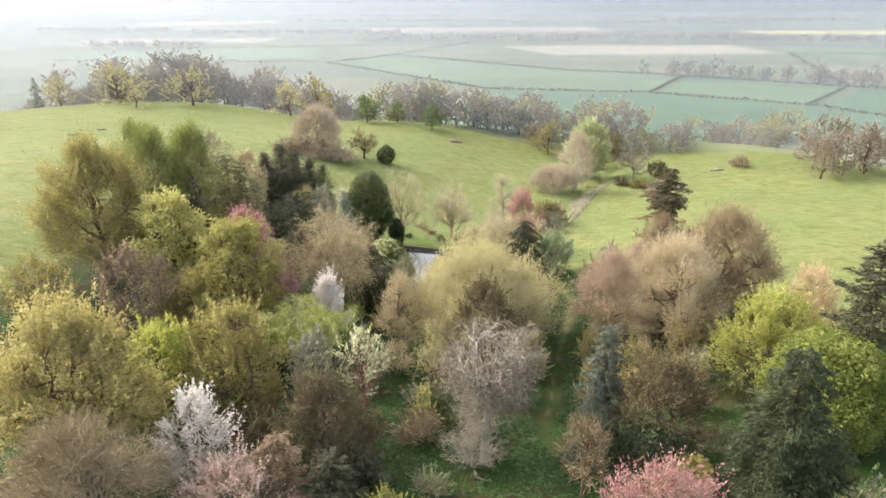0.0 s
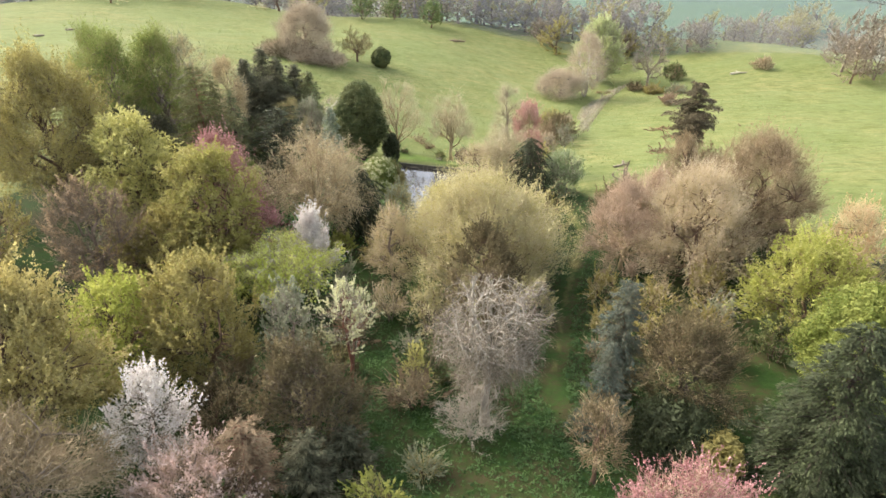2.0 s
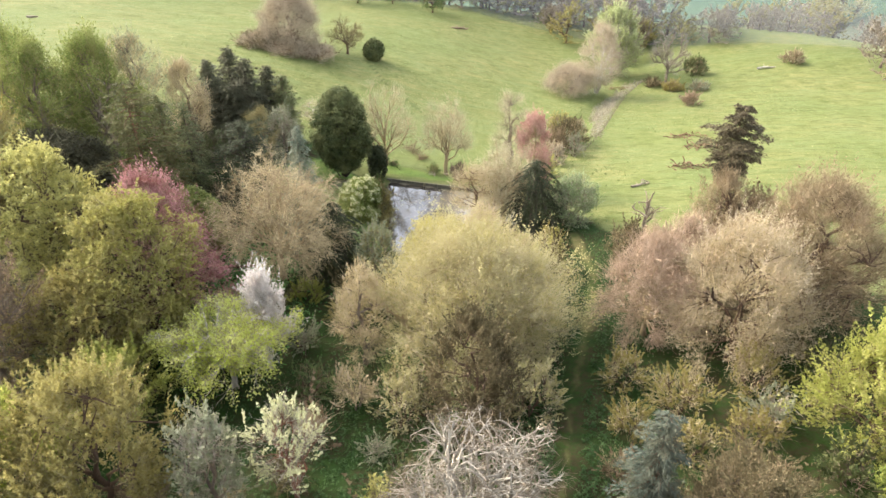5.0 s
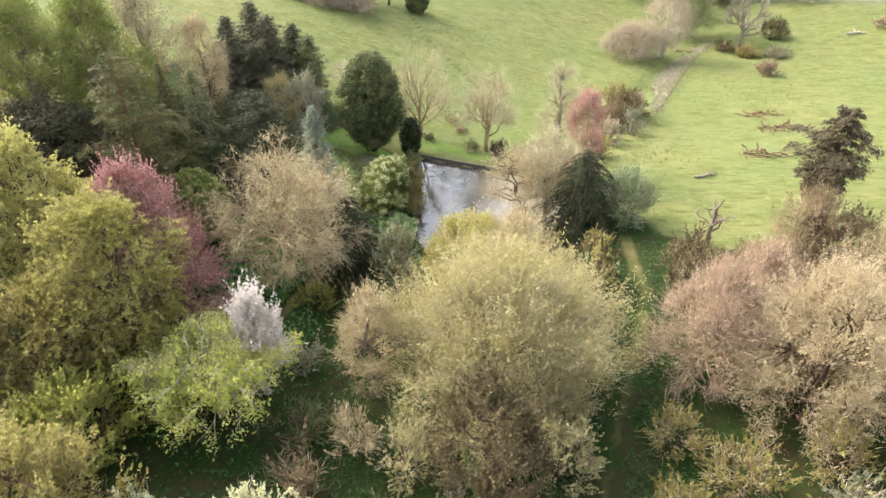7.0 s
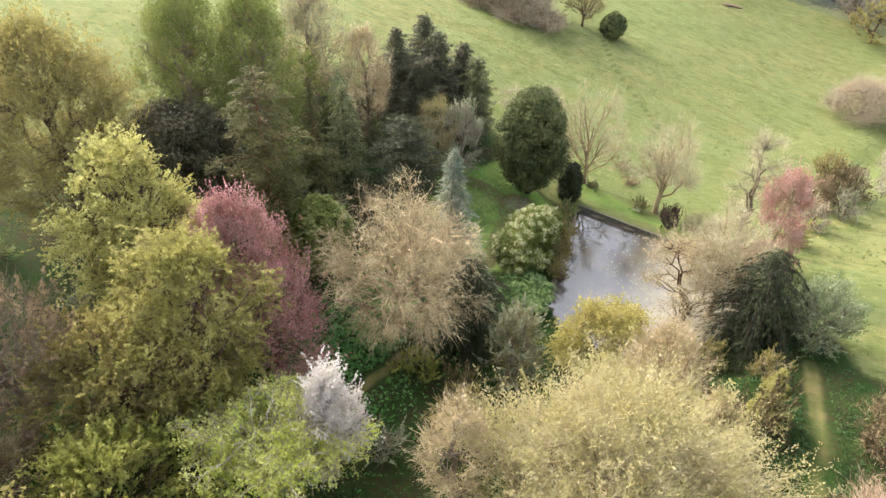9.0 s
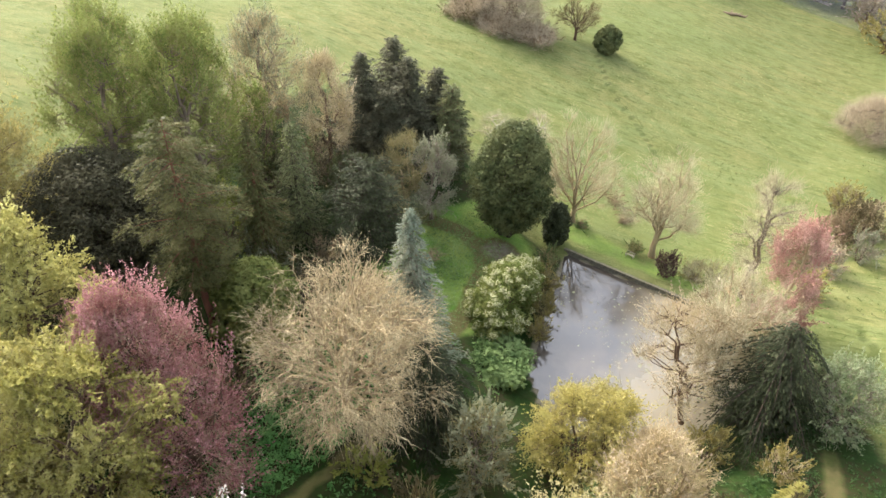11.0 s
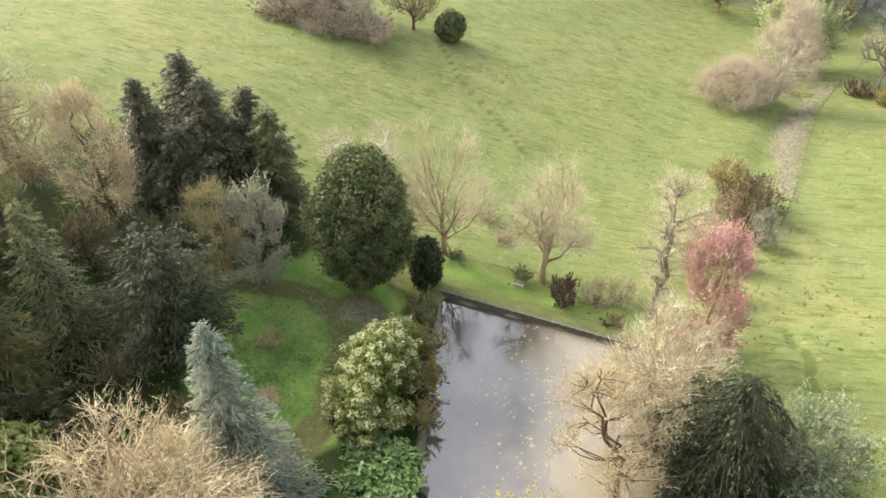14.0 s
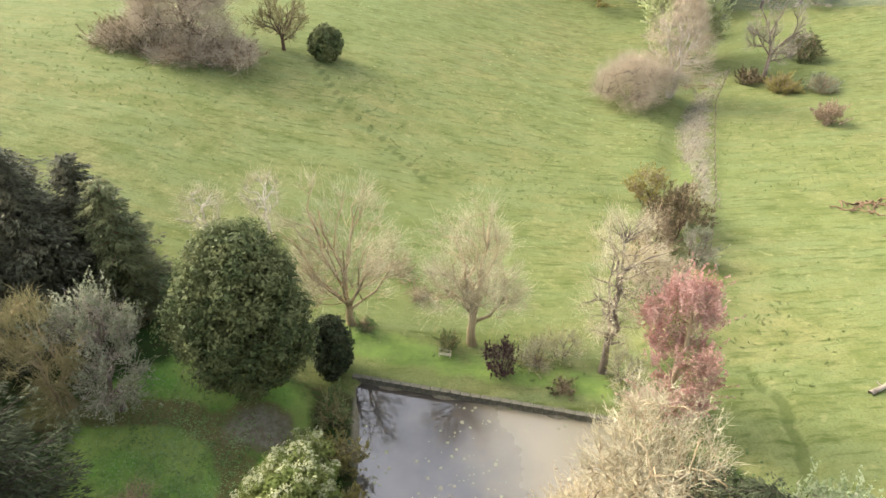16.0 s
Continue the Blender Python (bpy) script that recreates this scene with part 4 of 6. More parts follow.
broadleaf("orange_tree", "soft orange-brown budding tree", TREE, 55.0, 89.5, 23.6, 5.6, 46, L_BUDORANGE, T_BEIGE, B_BROWN, 0.15, "dome", 0.4, 0.18, 1.6)
broadleaf("beige_tree", "large beige flowering tree on the garden edge", TREE, 38.2, 98.8, 24.8, 8.6, 47, L_BUD, T_BEIGE, B_BROWN, 0.0, "dome", 0.7, 0.16, 1.6)
broadleaf("brown_tree", "tall brown leafless tree behind a beige one", TREE, 48.4, 105, 27.8, 9.8, 48, L_BUDBROWN, T_BROWN, B_BROWN, 0.12, "dome", 0.1, 0.2, 2.0)
broadleaf("pink_brown_tree", "soft pink-brown leafless tree beside the grass path", TREE, 29.2, 104.5, 20.6, 7.0, 49, L_BUDPINK, T_PINK, B_TAN, 0.0, "dome", 0.1, 0.16, 2.4)
conifer("scots_pine", "tall dark pine standing above leafless trees", CON, 42.6, 121, 30.2, 3.2, 50, L_BUDDK, B_BROWN, 0.58, 0.35, 0.4, "oval", 0.62, 0.34, 9, 110, ragged=0.6, bare=0.15, slim=0.34, fan=0.24)
broadleaf("brown_tree", "brown twiggy tree crowding the foot of a pine", TREE, 40.6, 116, 23.6, 5.6, 221, L_BUDBROWN, T_BROWN, B_BROWN, 0.05, "dome", 0.12, 0.2, 2.0)
broadleaf("brown_tree", "pinkish brown leafless tree behind the beige one", TREE, 35.0, 110, 20.0, 5.4, 222, L_BUDPINK, T_PINK, B_BROWN, 0.05, "dome", 0.15, 0.2, 2.0)
bare_spreading("dead_tree", "grey broken dead tree at the field edge", TREE, 35.2, 130, 15.6, 3.4, 51, B_GREY, T_GREY, fork=0.45, low=0.2, waist=0.6, limbs=7, gen=1, twig_n=1, tw=0.02, crook=0.35, stout=1.1, forks=(3, 2), e0=0.3)
broadleaf("bush", "brown thorny bush below the dead tree", SHRUB, 30.8, 123, 10.6, 4.0, 52, L_OLIVEDK, T_BROWN, B_BROWN, 0.05, "round", 0.6, 0.3, 1.2, stems=4)
conifer("cedar", "dark flat-tiered cedar at the garden edge", CON, 52.4, 73, 33.5, 3.9, 53, L_HOLMDK, B_DARK, 0.2, 0.05, 0.1, "oval", 0.9, 0.55, 9, 60, ragged=0.45)
broadleaf("alder", "grey-green young alder near the pond", TREE, -7.4, 117.5, 13.6, 4.2, 54, L_GREY, T_OLIVE, B_GREY, 0.06, "dome", 0.9, 0.3, 0.8, stems=3)
broadleaf("golden_willow", "golden-yellow willow at the pond's foot", TREE, 1.0, 126.2, 9.8, 6.8, 55, L_GOLDEN, T_OLIVE, B_BROWN, 0.04, "dome", 1.3, 0.2, 0.6, hang=0.4, stems=3)
broadleaf("beige_tree", "buff leafless bush-like tree below the pond", TREE, 8.4, 119.5, 15.4, 5.8, 56, L_BUD, T_BEIGE, B_TAN, 0.06, "dome", 0.25, 0.2, 2.0, stems=3)
broadleaf("beige_tree", "small buff leafless tree next to the dome tree", TREE, 13.6, 112, 15.4, 4.2, 57, L_BUDYEL, T_BEIGE, B_GREY, 0.06, "dome", 0.4, 0.28, 1.4, stems=3)
conifer("larch", "small golden-yellow cone-shaped larch", CON, 19.8, 124, 9.8, 2.2, 58, L_GOLD, B_BROWN, 0.05, 0.1, 0.2, "cone", 0.5, 0.35)
bare_spreading("pale_alder", "pale leafless tree with knotted branches on the pond bank", TREE, 13.4, 145.0, 17.0, 5.8, 59, B_TAN, T_STRAW, fork=0.3, limbs=18, gen=3, twig_n=3, tw=0.024, tl=0.045, stout=0.55, crook=0.4, e0=0.1, reach=0.9, thick=0.6, forks=(5, 4, 3), low=0.12, waist=0.55)
conifer("cypress", "dark drooping evergreen by the pond", CON, 18.4, 140.6, 13.6, 6.2, 60, L_YEW, B_DARK, 0.02, 0.8, 0.3, "dome", 0.6, 0.4, 12, 60, ragged=0.5)
broadleaf("pond_tree", "leaning tree with a beige haze of twigs over the pond", TREE, 11.2, 137.4, 12.6, 5.4, 61, L_BUD, T_BEIGE, B_BROWN, 0.28, "round", 0.25, 0.18, 1.6, 0.02, lean=(-5.0, 3.5))
broadleaf("sallow", "pale green rounded sallow at the garden edge", TREE, 25.4, 141, 10.2, 5.0, 62, L_SALIX, T_GREY, B_GREY, 0.05, "dome", 1.3, 0.22, 0.7, stems=3)
broadleaf("red_tree", "slim russet-red budding tree at the pond's corner", TREE, 19.8, 158.4, 15.4, 4.0, 63, L_RED, T_PINK, B_TAN, 0.0, "column", 2.0, 0.2, 0.9, clumps=80)
broadleaf("bare_tree", "thin leafless tree on the dam", TREE, 15.8, 165, 18.4, 5.4, 64, None, T_STRAW, B_GREY, 0.25, "oval", 0, 0.3, 1.3, 0.016)
bare_spreading("bare_tree", "leafless forked tree on the grassy dam", TREE, 2.3, 170, 15.6, 6.2, 65, B_TAN, T_STRAW, low=0.2, fork=0.25, limbs=8, gen=3, twig_n=3, tw=0.016, tl=0.07, thick=0.45, crook=0.28, e0=0.35)
bare_spreading("bare_tree", "upright leafless tree beside the evergreen oak", TREE, -11.2, 172.0, 16.4, 6.4, 66, B_TAN, T_STRAW, fork=0.16, limbs=10, gen=3, twig_n=3, tw=0.016, tl=0.07, thick=0.5, e0=0.6, reach=0.9, low=0.1, crook=0.15, stout=0.8)
broadleaf("purple_bush", "small dark purple-leaved bush on the dam", SHRUB, 4.9, 164.6, 2.0, 2.2, 67, L_PURPLE, T_DARK, B_DARK, 0.02, "round", 1.2, 0.18, 0.6, stems=4)
broadleaf("bush", "low olive-green bush on the grassy dam", SHRUB, -0.4, 168.6, 0.0, 1.7, 68, L_MID, T_OLIVE, B_BROWN, 0.03, "round", 0.6, 0.25, 0.6, stems=3)
lumpy("yew_bush", "small black-green yew ball under a bare tree", SHRUB, -12.4, 165.2, 5.8, 2.1, 69, L_YEW, B_DARK, 0.02, "round", 0.3)
lumpy("holm_oak", "tall dense evergreen oak standing on the lawn", TREE, -18.8, 161.0, 19.6, 6.2, 70, L_HOLM, B_DARK, 0.1, "oval", 0.23, 1.25)
lumpy("rhododendron", "large bush covered in cream flowers by the pond", SHRUB, -14.0, 145.6, 6.6, 4.4, 71, L_POPLAR, B_BROWN, 0.01, "dome", 0.22, 1.6, ry=2.05, turn=-0.12, flowers=L_CREAM)
broadleaf("bank_shrub", "yellow-brown shrubs lining the pond bank", SHRUB, -10.6, 153.0, 2.6, 2.4, 72, L_OLIVE, T_OLIVE, B_BROWN, 0.03, "round", 0.9, 0.28, 1.0, stems=4)
broadleaf("bank_shrub", "olive shrub on the pond bank", SHRUB, -9.4, 148.2, 2.2, 2.1, 73, L_OLIVE, T_OLIVE, B_BROWN, 0.03, "round", 0.9, 0.28, 1.0, stems=4)
broadleaf("bank_shrub", "green-brown shrub at the pond's far corner", SHRUB, -11.6, 158.2, 2.0, 2.2, 74, L_MID, T_OLIVE, B_BROWN, 0.03, "round", 0.8, 0.28, 1.0, stems=4)
broadleaf("bank_shrub", "olive shrub on the pond bank", SHRUB, -8.6, 143.6, 1.6, 1.8, 213, L_OLIVE, T_OLIVE, B_BROWN, 0.03, "round", 1.0, 0.24, 1.0, stems=4)
broadleaf("bank_shrub", "olive shrub at the pond's near corner", SHRUB, 13.2, 132.6, 3.4, 2.8, 219, L_OLIVE, T_OLIVE, B_BROWN, 0.03, "round", 1.0, 0.22, 1.0, stems=4)
broadleaf("bank_shrub", "buff leafless shrub at the pond's foot", SHRUB, 7.6, 128.2, 5.0, 3.6, 220, L_BUD, T_BEIGE, B_BROWN, 0.03, "dome", 0.3, 0.2, 1.6, stems=4)
broadleaf("bare_bush", "small fawn leafless bush on the lawn", SHRUB, -23.2, 140.6, 3.6, 2.0, 218, None, T_BEIGE, B_GREY, 0.1, "vase", 0, 0.2, 1.4, 0.02, stems=4)
broadleaf("bare_bush", "thin brown leafless shrub in the middle of the lawn", SHRUB, -25.6, 147.6, h(-25.6, 147.6) + 2.6, 2.2, 224, None, T_BROWN, B_GREY, 0.05, "vase", 0, 0.2, 0.8, 0.016, stems=4)
for bx, by, bh, br, sd in ((8.6, 166.4, 3.6, 2.6, 225), (12.0, 168.0, 4.2, 2.8, 226), (17.6, 163.2, 4.6, 2.6, 227)):
    broadleaf("dam_bush", "thin buff-olive bush in young leaf on the dam", SHRUB, bx, by, h(bx, by) + bh, br, sd, L_BUDYEL, T_STRAW, B_GREY, 0.03, "round", 0.25, 0.18, 1.0, 0.016, stems=4, group="bushes on the dam")
lumpy("laurel_bush", "low leafy green bush spilling down the bank", SHRUB, -11.8, 135.6, 1.4, 4.4, 75, L_IVY, B_BROWN, 0.01, "dome", 0.34, 1.8, ry=1.4)
conifer("yew_tree", "black-green drooping yew beside the trail", CON, -14.4, 121.6, 14.8, 5.0, 76, L_YEW, B_DARK, 0.02, 0.8, 0.3, "dome", 0.6, 0.45, 12, 46, ragged=0.35)
conifer("blue_spruce", "tall spruce with blue tip and bare grey lower boughs", CON, -20.2, 129.6, 23.8, 5.4, 77, L_BLUE, B_GREY, 0.04, 0.4, 0.1, "cone", 0.5, 0.4, 11, 48)
bare_spreading("spreading_tree", "wide leafless tree with radiating fawn branches", TREE, -22.0, 118.5, 24.2, 9.4, 78, B_TAN, T_BEIGE, fork=0.3, limbs=26, gen=3, weep=0.3, twig_n=3, tw=0.026, tl=0.05, stout=0.66, crook=0.24, e0=-0.3, reach=1.0, thick=0.56, forks=(5, 4, 2), low=0.0, waist=0.42)
conifer("yew_tree", "dark rounded yew with radiating sprays", CON, -33.0, 143.6, 18.8, 5.8, 79, L_YEW, B_DARK, 0.02, 0.3, 0.55, "dome", 0.6, 0.42, 12, 46, ragged=0.35)
conifer("blue_cypress", "slender grey-green conifer with tapering crown", CON, -41.5, 140.5, 23.8, 4.6, 80, L_FIR, B_DARK, 0.03, 0.35, 0.2, "cone", 0.55, 0.42, ragged=0.35)
conifer("spruce", "tall thin-crowned spruce among other conifers", CON, -42.2, 133.5, 27.2, 3.8, 81, L_CEDAR, B_RED, 0.05, 0.45, 0.15, "cone", 0.7, 0.45, 9, 44, ragged=0.45)
conifer("cedar", "broad olive-green cedar with ragged boughs", CON, -40.2, 120.5, 33.0, 4.6, 82, L_CEDAR, B_RED, 0.3, 0.22, 0.12, "oval", 0.85, 0.34, 9, 120, bare=0.25, ragged=0.5, fan=0.2)
for i, (tx, ty, tt, tr) in enumerate(((-58.2, 129, 36.8, 6.2), (-52.6, 135.6, 36.0, 6.4), (-63.5, 136, 36.4, 6.4), (-56.5, 143, 34.0, 5.8))):
    broadleaf("poplar", "tall upright tree in thin fresh green leaf", TREE, tx, ty, tt, tr, 83 + i, L_POPLAR, T_OLIVE, B_GREY, 0.12, "oval", 1.0, 0.2, 0.5, group="tall green trees")
broadleaf("poplar", "tall thin tree half in leaf with bare upper stems", TREE, -56.5, 156, 31.2, 6.4, 86, L_GREY, T_BEIGE, B_GREY, 0.2, "oval", 0.3, 0.22, 1.4, group="tall green trees")
broadleaf("brown_tree", "brown leafless tree between conifers", TREE, -47.5, 158, 26.0, 5.0, 87, L_BUD, T_BEIGE, B_BROWN, 0.08, "oval", 0.1, 0.22, 2.0)
for i, (tx, ty, tt, tr) in enumerate(((-45.6, 165.5, 23.4, 6.6), (-42.8, 171, 24.6, 8.2), (-38.6, 167.5, 23.4, 7.2), (-35.4, 171.5, 20.8, 6.2), (-40.2, 163, 19.5, 5.4))):
    conifer("fir", "dark green fir in a tight group", CON, tx, ty, tt, tr, 88 + i, L_FIRDK, B_DARK, 0.03, 0.2, 0.22, "cone", 0.55, 0.42, 12, 70, ragged=0.32, fan=0.2, slim=0.3, group="dark firs")
conifer("thuja", "narrow dark green thuja at the lawn's edge", CON, -31.6, 168.5, 19.6, 2.8, 93, L_FIR, B_RED, 0.03, 0.2, 0.4, "column", 0.5, 0.45)
broadleaf("grey_tree", "silvery grey-green budding tree on the lawn", TREE, -29.6, 156.5, 16.8, 4.2, 94, L_GREY, T_GREY, B_GREY, 0.08, "oval", 1.0, 0.2, 1.0)
broadleaf("brown_tree", "fawn leafless tree with upright twigs", TREE, -33.6, 155.5, 17.8, 3.8, 95, None, T_OLIVE, B_TAN, 0.04, "vase", 0, 0.2, 1.8, stems=4)
lumpy("laurel_bush", "glossy green laurel bush in the wood", SHRUB, -36.4, 123.6, 16.0, 5.0, 96, L_POPLAR, B_BROWN, 0.02, "dome", 0.34, 1.7)
broadleaf("red_shrub", "small crimson-leaved shrub in the wood", SHRUB, -68, 126, 14.6, 2.2, 97, L_RED, T_PINK, B_BROWN, 0.05, "round", 1.0, 0.3, 0.5, stems=3)
broadleaf("bush", "young yellow-green bush beside the trail", SHRUB, -17.3, 113.6, 6.0, 2.6, 98, L_FRESH, T_OLIVE, B_BROWN, 0.03, "round", 1.2, 0.28, 0.4, stems=3)
broadleaf("bush", "olive bushy undergrowth below a cedar", SHRUB, -33.0, 114, 10.2, 3.4, 99, L_OLIVEDK, T_OLIVE, B_BROWN, 0.03, "round", 1.0, 0.3, 0.6, stems=3)

SOUTH_TREES = (
    (24, 94, 5, 3.4, L_OLIVE, T_BEIGE, "dome"), (29, 89, 6, 4.0, L_OLIVE, T_BEIGE, "round"), (34.5, 83, 5.5, 3.6, L_OLIVE, T_BROWN, "dome"),
    (33, 76, 6, 3.6, L_OLIVEDK, T_BROWN, "round"), (23, 86, 4.5, 3.0, L_OLIVE, T_BEIGE, "dome"), (28, 82, 5, 3.2, L_OLIVE, T_BEIGE, "dome"),
    (38, 92, 7, 4.0, L_OLIVE, T_BEIGE, "dome"), (44.5, 115, 17, 5.6, L_BUDBROWN, T_BROWN, "dome"), (-52, 147, 15, 4.6, L_POPLAR, T_OLIVE, "oval"),
    (3, 96, 5, 3.4, L_OLIVE, T_BEIGE, "dome"), (10, 93, 5, 3.2, L_OLIVE, T_BEIGE, "dome"), (-2, 93, 6, 3.4, L_MID, T_OLIVE, "dome"),
    (20.5, 79, 4, 2.6, L_BUDBROWN, T_BROWN, "round"), (12.4, 89.5, 8, 4.2, L_BUDYEL, T_STRAW, "dome"), (-1.5, 88.5, 7, 3.8, L_BUDYEL, T_STRAW, "dome"),
    (5.5, 91, 9, 4.0, L_BUDYEL, T_STRAW, "dome"), (14, 95, 8, 3.6, L_BUDYEL, T_STRAW, "dome"),
)
WEST_TREES = (
    (-13, 92, 5, 3.2, L_MID, T_BROWN, "round"), (-10, 108, 6, 3.6, L_OLIVE, T_BEIGE, "round"), (-39, 78, 9, 5.0, L_OLIVEDK, T_OLIVE, "round"),
    (-48, 70, 10, 5.4, L_OLIVE, T_BROWN, "round"), (-22, 63, 7, 4.4, L_OLIVEDK, T_BROWN, "round"), (-50, 146, 9, 4.4, L_HOLM, T_DARK, "round"),
    (-46, 151, 8, 4.0, L_OLIVEDK, T_BROWN, "round"), (-40, 153, 8, 4.0, L_HOLM, T_DARK, "round"), (-34, 131, 6, 3.6, L_HOLMDK, T_DARK, "dome"),
    (-27, 134, 6, 3.4, L_OLIVEDK, T_BROWN, "dome"), (-47, 132, 10, 4.4, L_FRESH, T_OLIVE, "oval"), (-58, 112, 9, 5.0, L_OLIVEDK, T_BROWN, "round"),
    (-62, 92, 12, 6.0, L_OLIVE, T_BROWN, "round"),
)
EAST_TREES = (
    (55, 110, 8, 5.0, L_BUDBROWN, T_BROWN, "dome"), (60, 96, 10, 5.5, L_BUDORANGE, T_PINK, "dome"), (36, 111, 9, 4.6, L_BUDBROWN, T_PINK, "dome"),
    (47, 116, 8, 5.0, L_OLIVEDK, T_BROWN, "dome"), (40, 124, 6, 4.0, L_BUDBROWN, T_BROWN, "dome"), (2, 110, 5, 3.4, L_OLIVE, T_BEIGE, "round"),
    (10, 124, 6, 3.8, L_BUDYEL, T_BEIGE, "round"), (20, 131, 4, 2.6, L_OLIVE, T_BEIGE, "round"),
)
for i, (tx, ty, hh, tr, lf, tg, sh) in enumerate(SOUTH_TREES + WEST_TREES + EAST_TREES):
    broadleaf("understorey_tree", "small bushy tree filling in below the tall ones", TREE, tx, ty, h(tx, ty) + hh, tr, 1000 + i, lf, tg, B_BROWN, 0.05, sh, 0.6 if lf not in (L_BUDBROWN,) else 0.45, 0.27, 0.5, stems=3, group="understorey")

# ---- the pasture ----
broadleaf("young_ash", "small leafless ash in the pasture", TREE, -29.2, 184, 9.6, 4.0, 110, None, T_STRAW, B_PALE, 0.15, "vase", 0, 0.3, 0.9, 0.016)
broadleaf("young_ash", "small leafless ash in the pasture", TREE, -22.6, 187, 10.0, 4.0, 111, None, T_STRAW, B_PALE, 0.15, "vase", 0, 0.3, 0.9, 0.016)
for i, (tx, ty, tt, tr, lf, tg) in enumerate(((32.5, 205, -1.6, 3.6, L_OLIVE, T_BROWN), (34, 195.5, 0.8, 4.6, L_OLIVEDK, T_BROWN), (29.4, 191, -0.6, 3.4, L_BUDBROWN, T_BROWN), (25.6, 184, -0.4, 3.6, L_BUD, T_BEIGE), (36.5, 200, -1.2, 2.6, L_BUD, T_GREY), (33.4, 186.5, 0.2, 2.6, L_GREY, T_GREY), (27.8, 179, 0.8, 2.6, L_BUD, T_GREY), (25, 171, 1.0, 2.2, L_YELLOWPALE, T_OLIVE))):
    broadleaf("hedge_shrub", "overgrown thorn shrub along the stream", SHRUB, tx, ty, tt, tr, 112 + i, lf, tg, B_BROWN, 0.03, "round", 0.8, 0.28, 1.0, stems=4, group="shrubs along the stream")
broadleaf("thorn_clump", "pale fawn leafless tree in a mound of scrub", TREE, -46, 240, 24.0, 11.5, 120, None, T_THORN, B_BROWN, 0.04, "dome", 0.15, 0.3, 2.4, 0.03)
broadleaf("thorn_clump", "tangled fawn scrub filling the mound", SHRUB, -44.5, 233, 10.6, 7.0, 223, L_BUDBROWN, T_THORN, B_BROWN, 0.02, "dome", 0.15, 0.3, 1.8, 0.03, stems=4)
broadleaf("thorn_clump", "buff thorn scrub on a mound in the pasture", SHRUB, -54, 236, 12.6, 7.5, 121, L_OLIVEDK, T_THORN, B_BROWN, 0.03, "dome", 0.25, 0.3, 1.6, 0.035, stems=4)
broadleaf("thorn_clump", "low mauve bramble scrub on the mound", SHRUB, -37.5, 234.5, 8.6, 7.0, 122, L_BUDBROWN, T_THORN, B_BROWN, 0.03, "dome", 0.2, 0.3, 1.4, 0.035, stems=4)
bare_spreading("bare_oak", "leafless olive-tinged oak on the mound", TREE, -29.6, 244.5, 16.4, 6.2, 123, B_BROWN, T_OLIVE, fork=0.2, limbs=9, gen=2, twig_n=7, tw=0.045)
lumpy("holly_bush", "dark green holly on the mound's edge", SHRUB, -21.3, 243.8, 8.4, 3.4, 124, L_HOLM, B_DARK, 0.02, "oval", 0.4)
broadleaf("thorn_clump", "rounded mauve-grey willow scrub by the stream", SHRUB, 42, 251, -0.8, 10.2, 125, None, T_THORN, B_GREY, 0.02, "dome", 0.0, 0.3, 2.0, 0.022, stems=5)
broadleaf("green_tree", "tall pale green tree in young leaf by the stream", TREE, 62.5, 281, 11.0, 10.0, 126, L_PALEGREEN, T_GREY, B_PALE, 0.08, "oval", 0.9, 0.5, 0.6, 0.05)
broadleaf("birch", "slender white-stemmed birch by the stream", TREE, 52, 254, 12.0, 7.6, 127, None, T_THORN, B_PALE, 0.05, "oval", 0.0, 0.3, 2.0, 0.024, stems=5)
bare_spreading("bare_tree", "solitary leafless tree on the far bank", TREE, 78.4, 265.5, 8.6, 7.2, 128, B_GREY, T_GREY, fork=0.25, limbs=8, gen=2, twig_n=8, tw=0.035)
for i, (tx, ty, hh, tr, lf) in enumerate(((91, 273.5, 6.5, 4.6, L_HOLM), (77.8, 235, 4.4, 3.2, L_BUDPINK), (78, 256, 3.0, 4.2, L_OLIVE), (86, 254, 2.6, 4.0, L_GREY), (126, 276, 5.0, 4.0, L_BUD), (73, 262, 3.4, 3.2, L_OLIVEDK))):
    broadleaf("bush", "thorn bush dotted in the pasture", SHRUB, tx, ty, h(tx, ty) + hh, tr, 130 + i, lf, T_BROWN, B_BROWN, 0.02, "round", 0.9, 0.38, 0.8, 0.04, stems=4, group="bushes in the pasture")


L_FARBROWN = leaf_mat("far_bud_brown", lin(158, 143, 116, 0.95), lin(128, 113, 90, 0.95), lin(148, 132, 110, 0.95))


# ---- far trees: a few built trees, set out again and again ----
def far_kind(label, R, hh, seed, leaf, twig, bark, shape="dome", leaves=0.6, twigs=0.9, low=0.03):
    return broadleaf("tree", label, TREE, 0, 1200 + seed, PLAIN + hh, R, seed, leaf, twig, bark, low, shape, leaves, 0.48, twigs * 0.22, 0.085, clumps=26, fine=False)


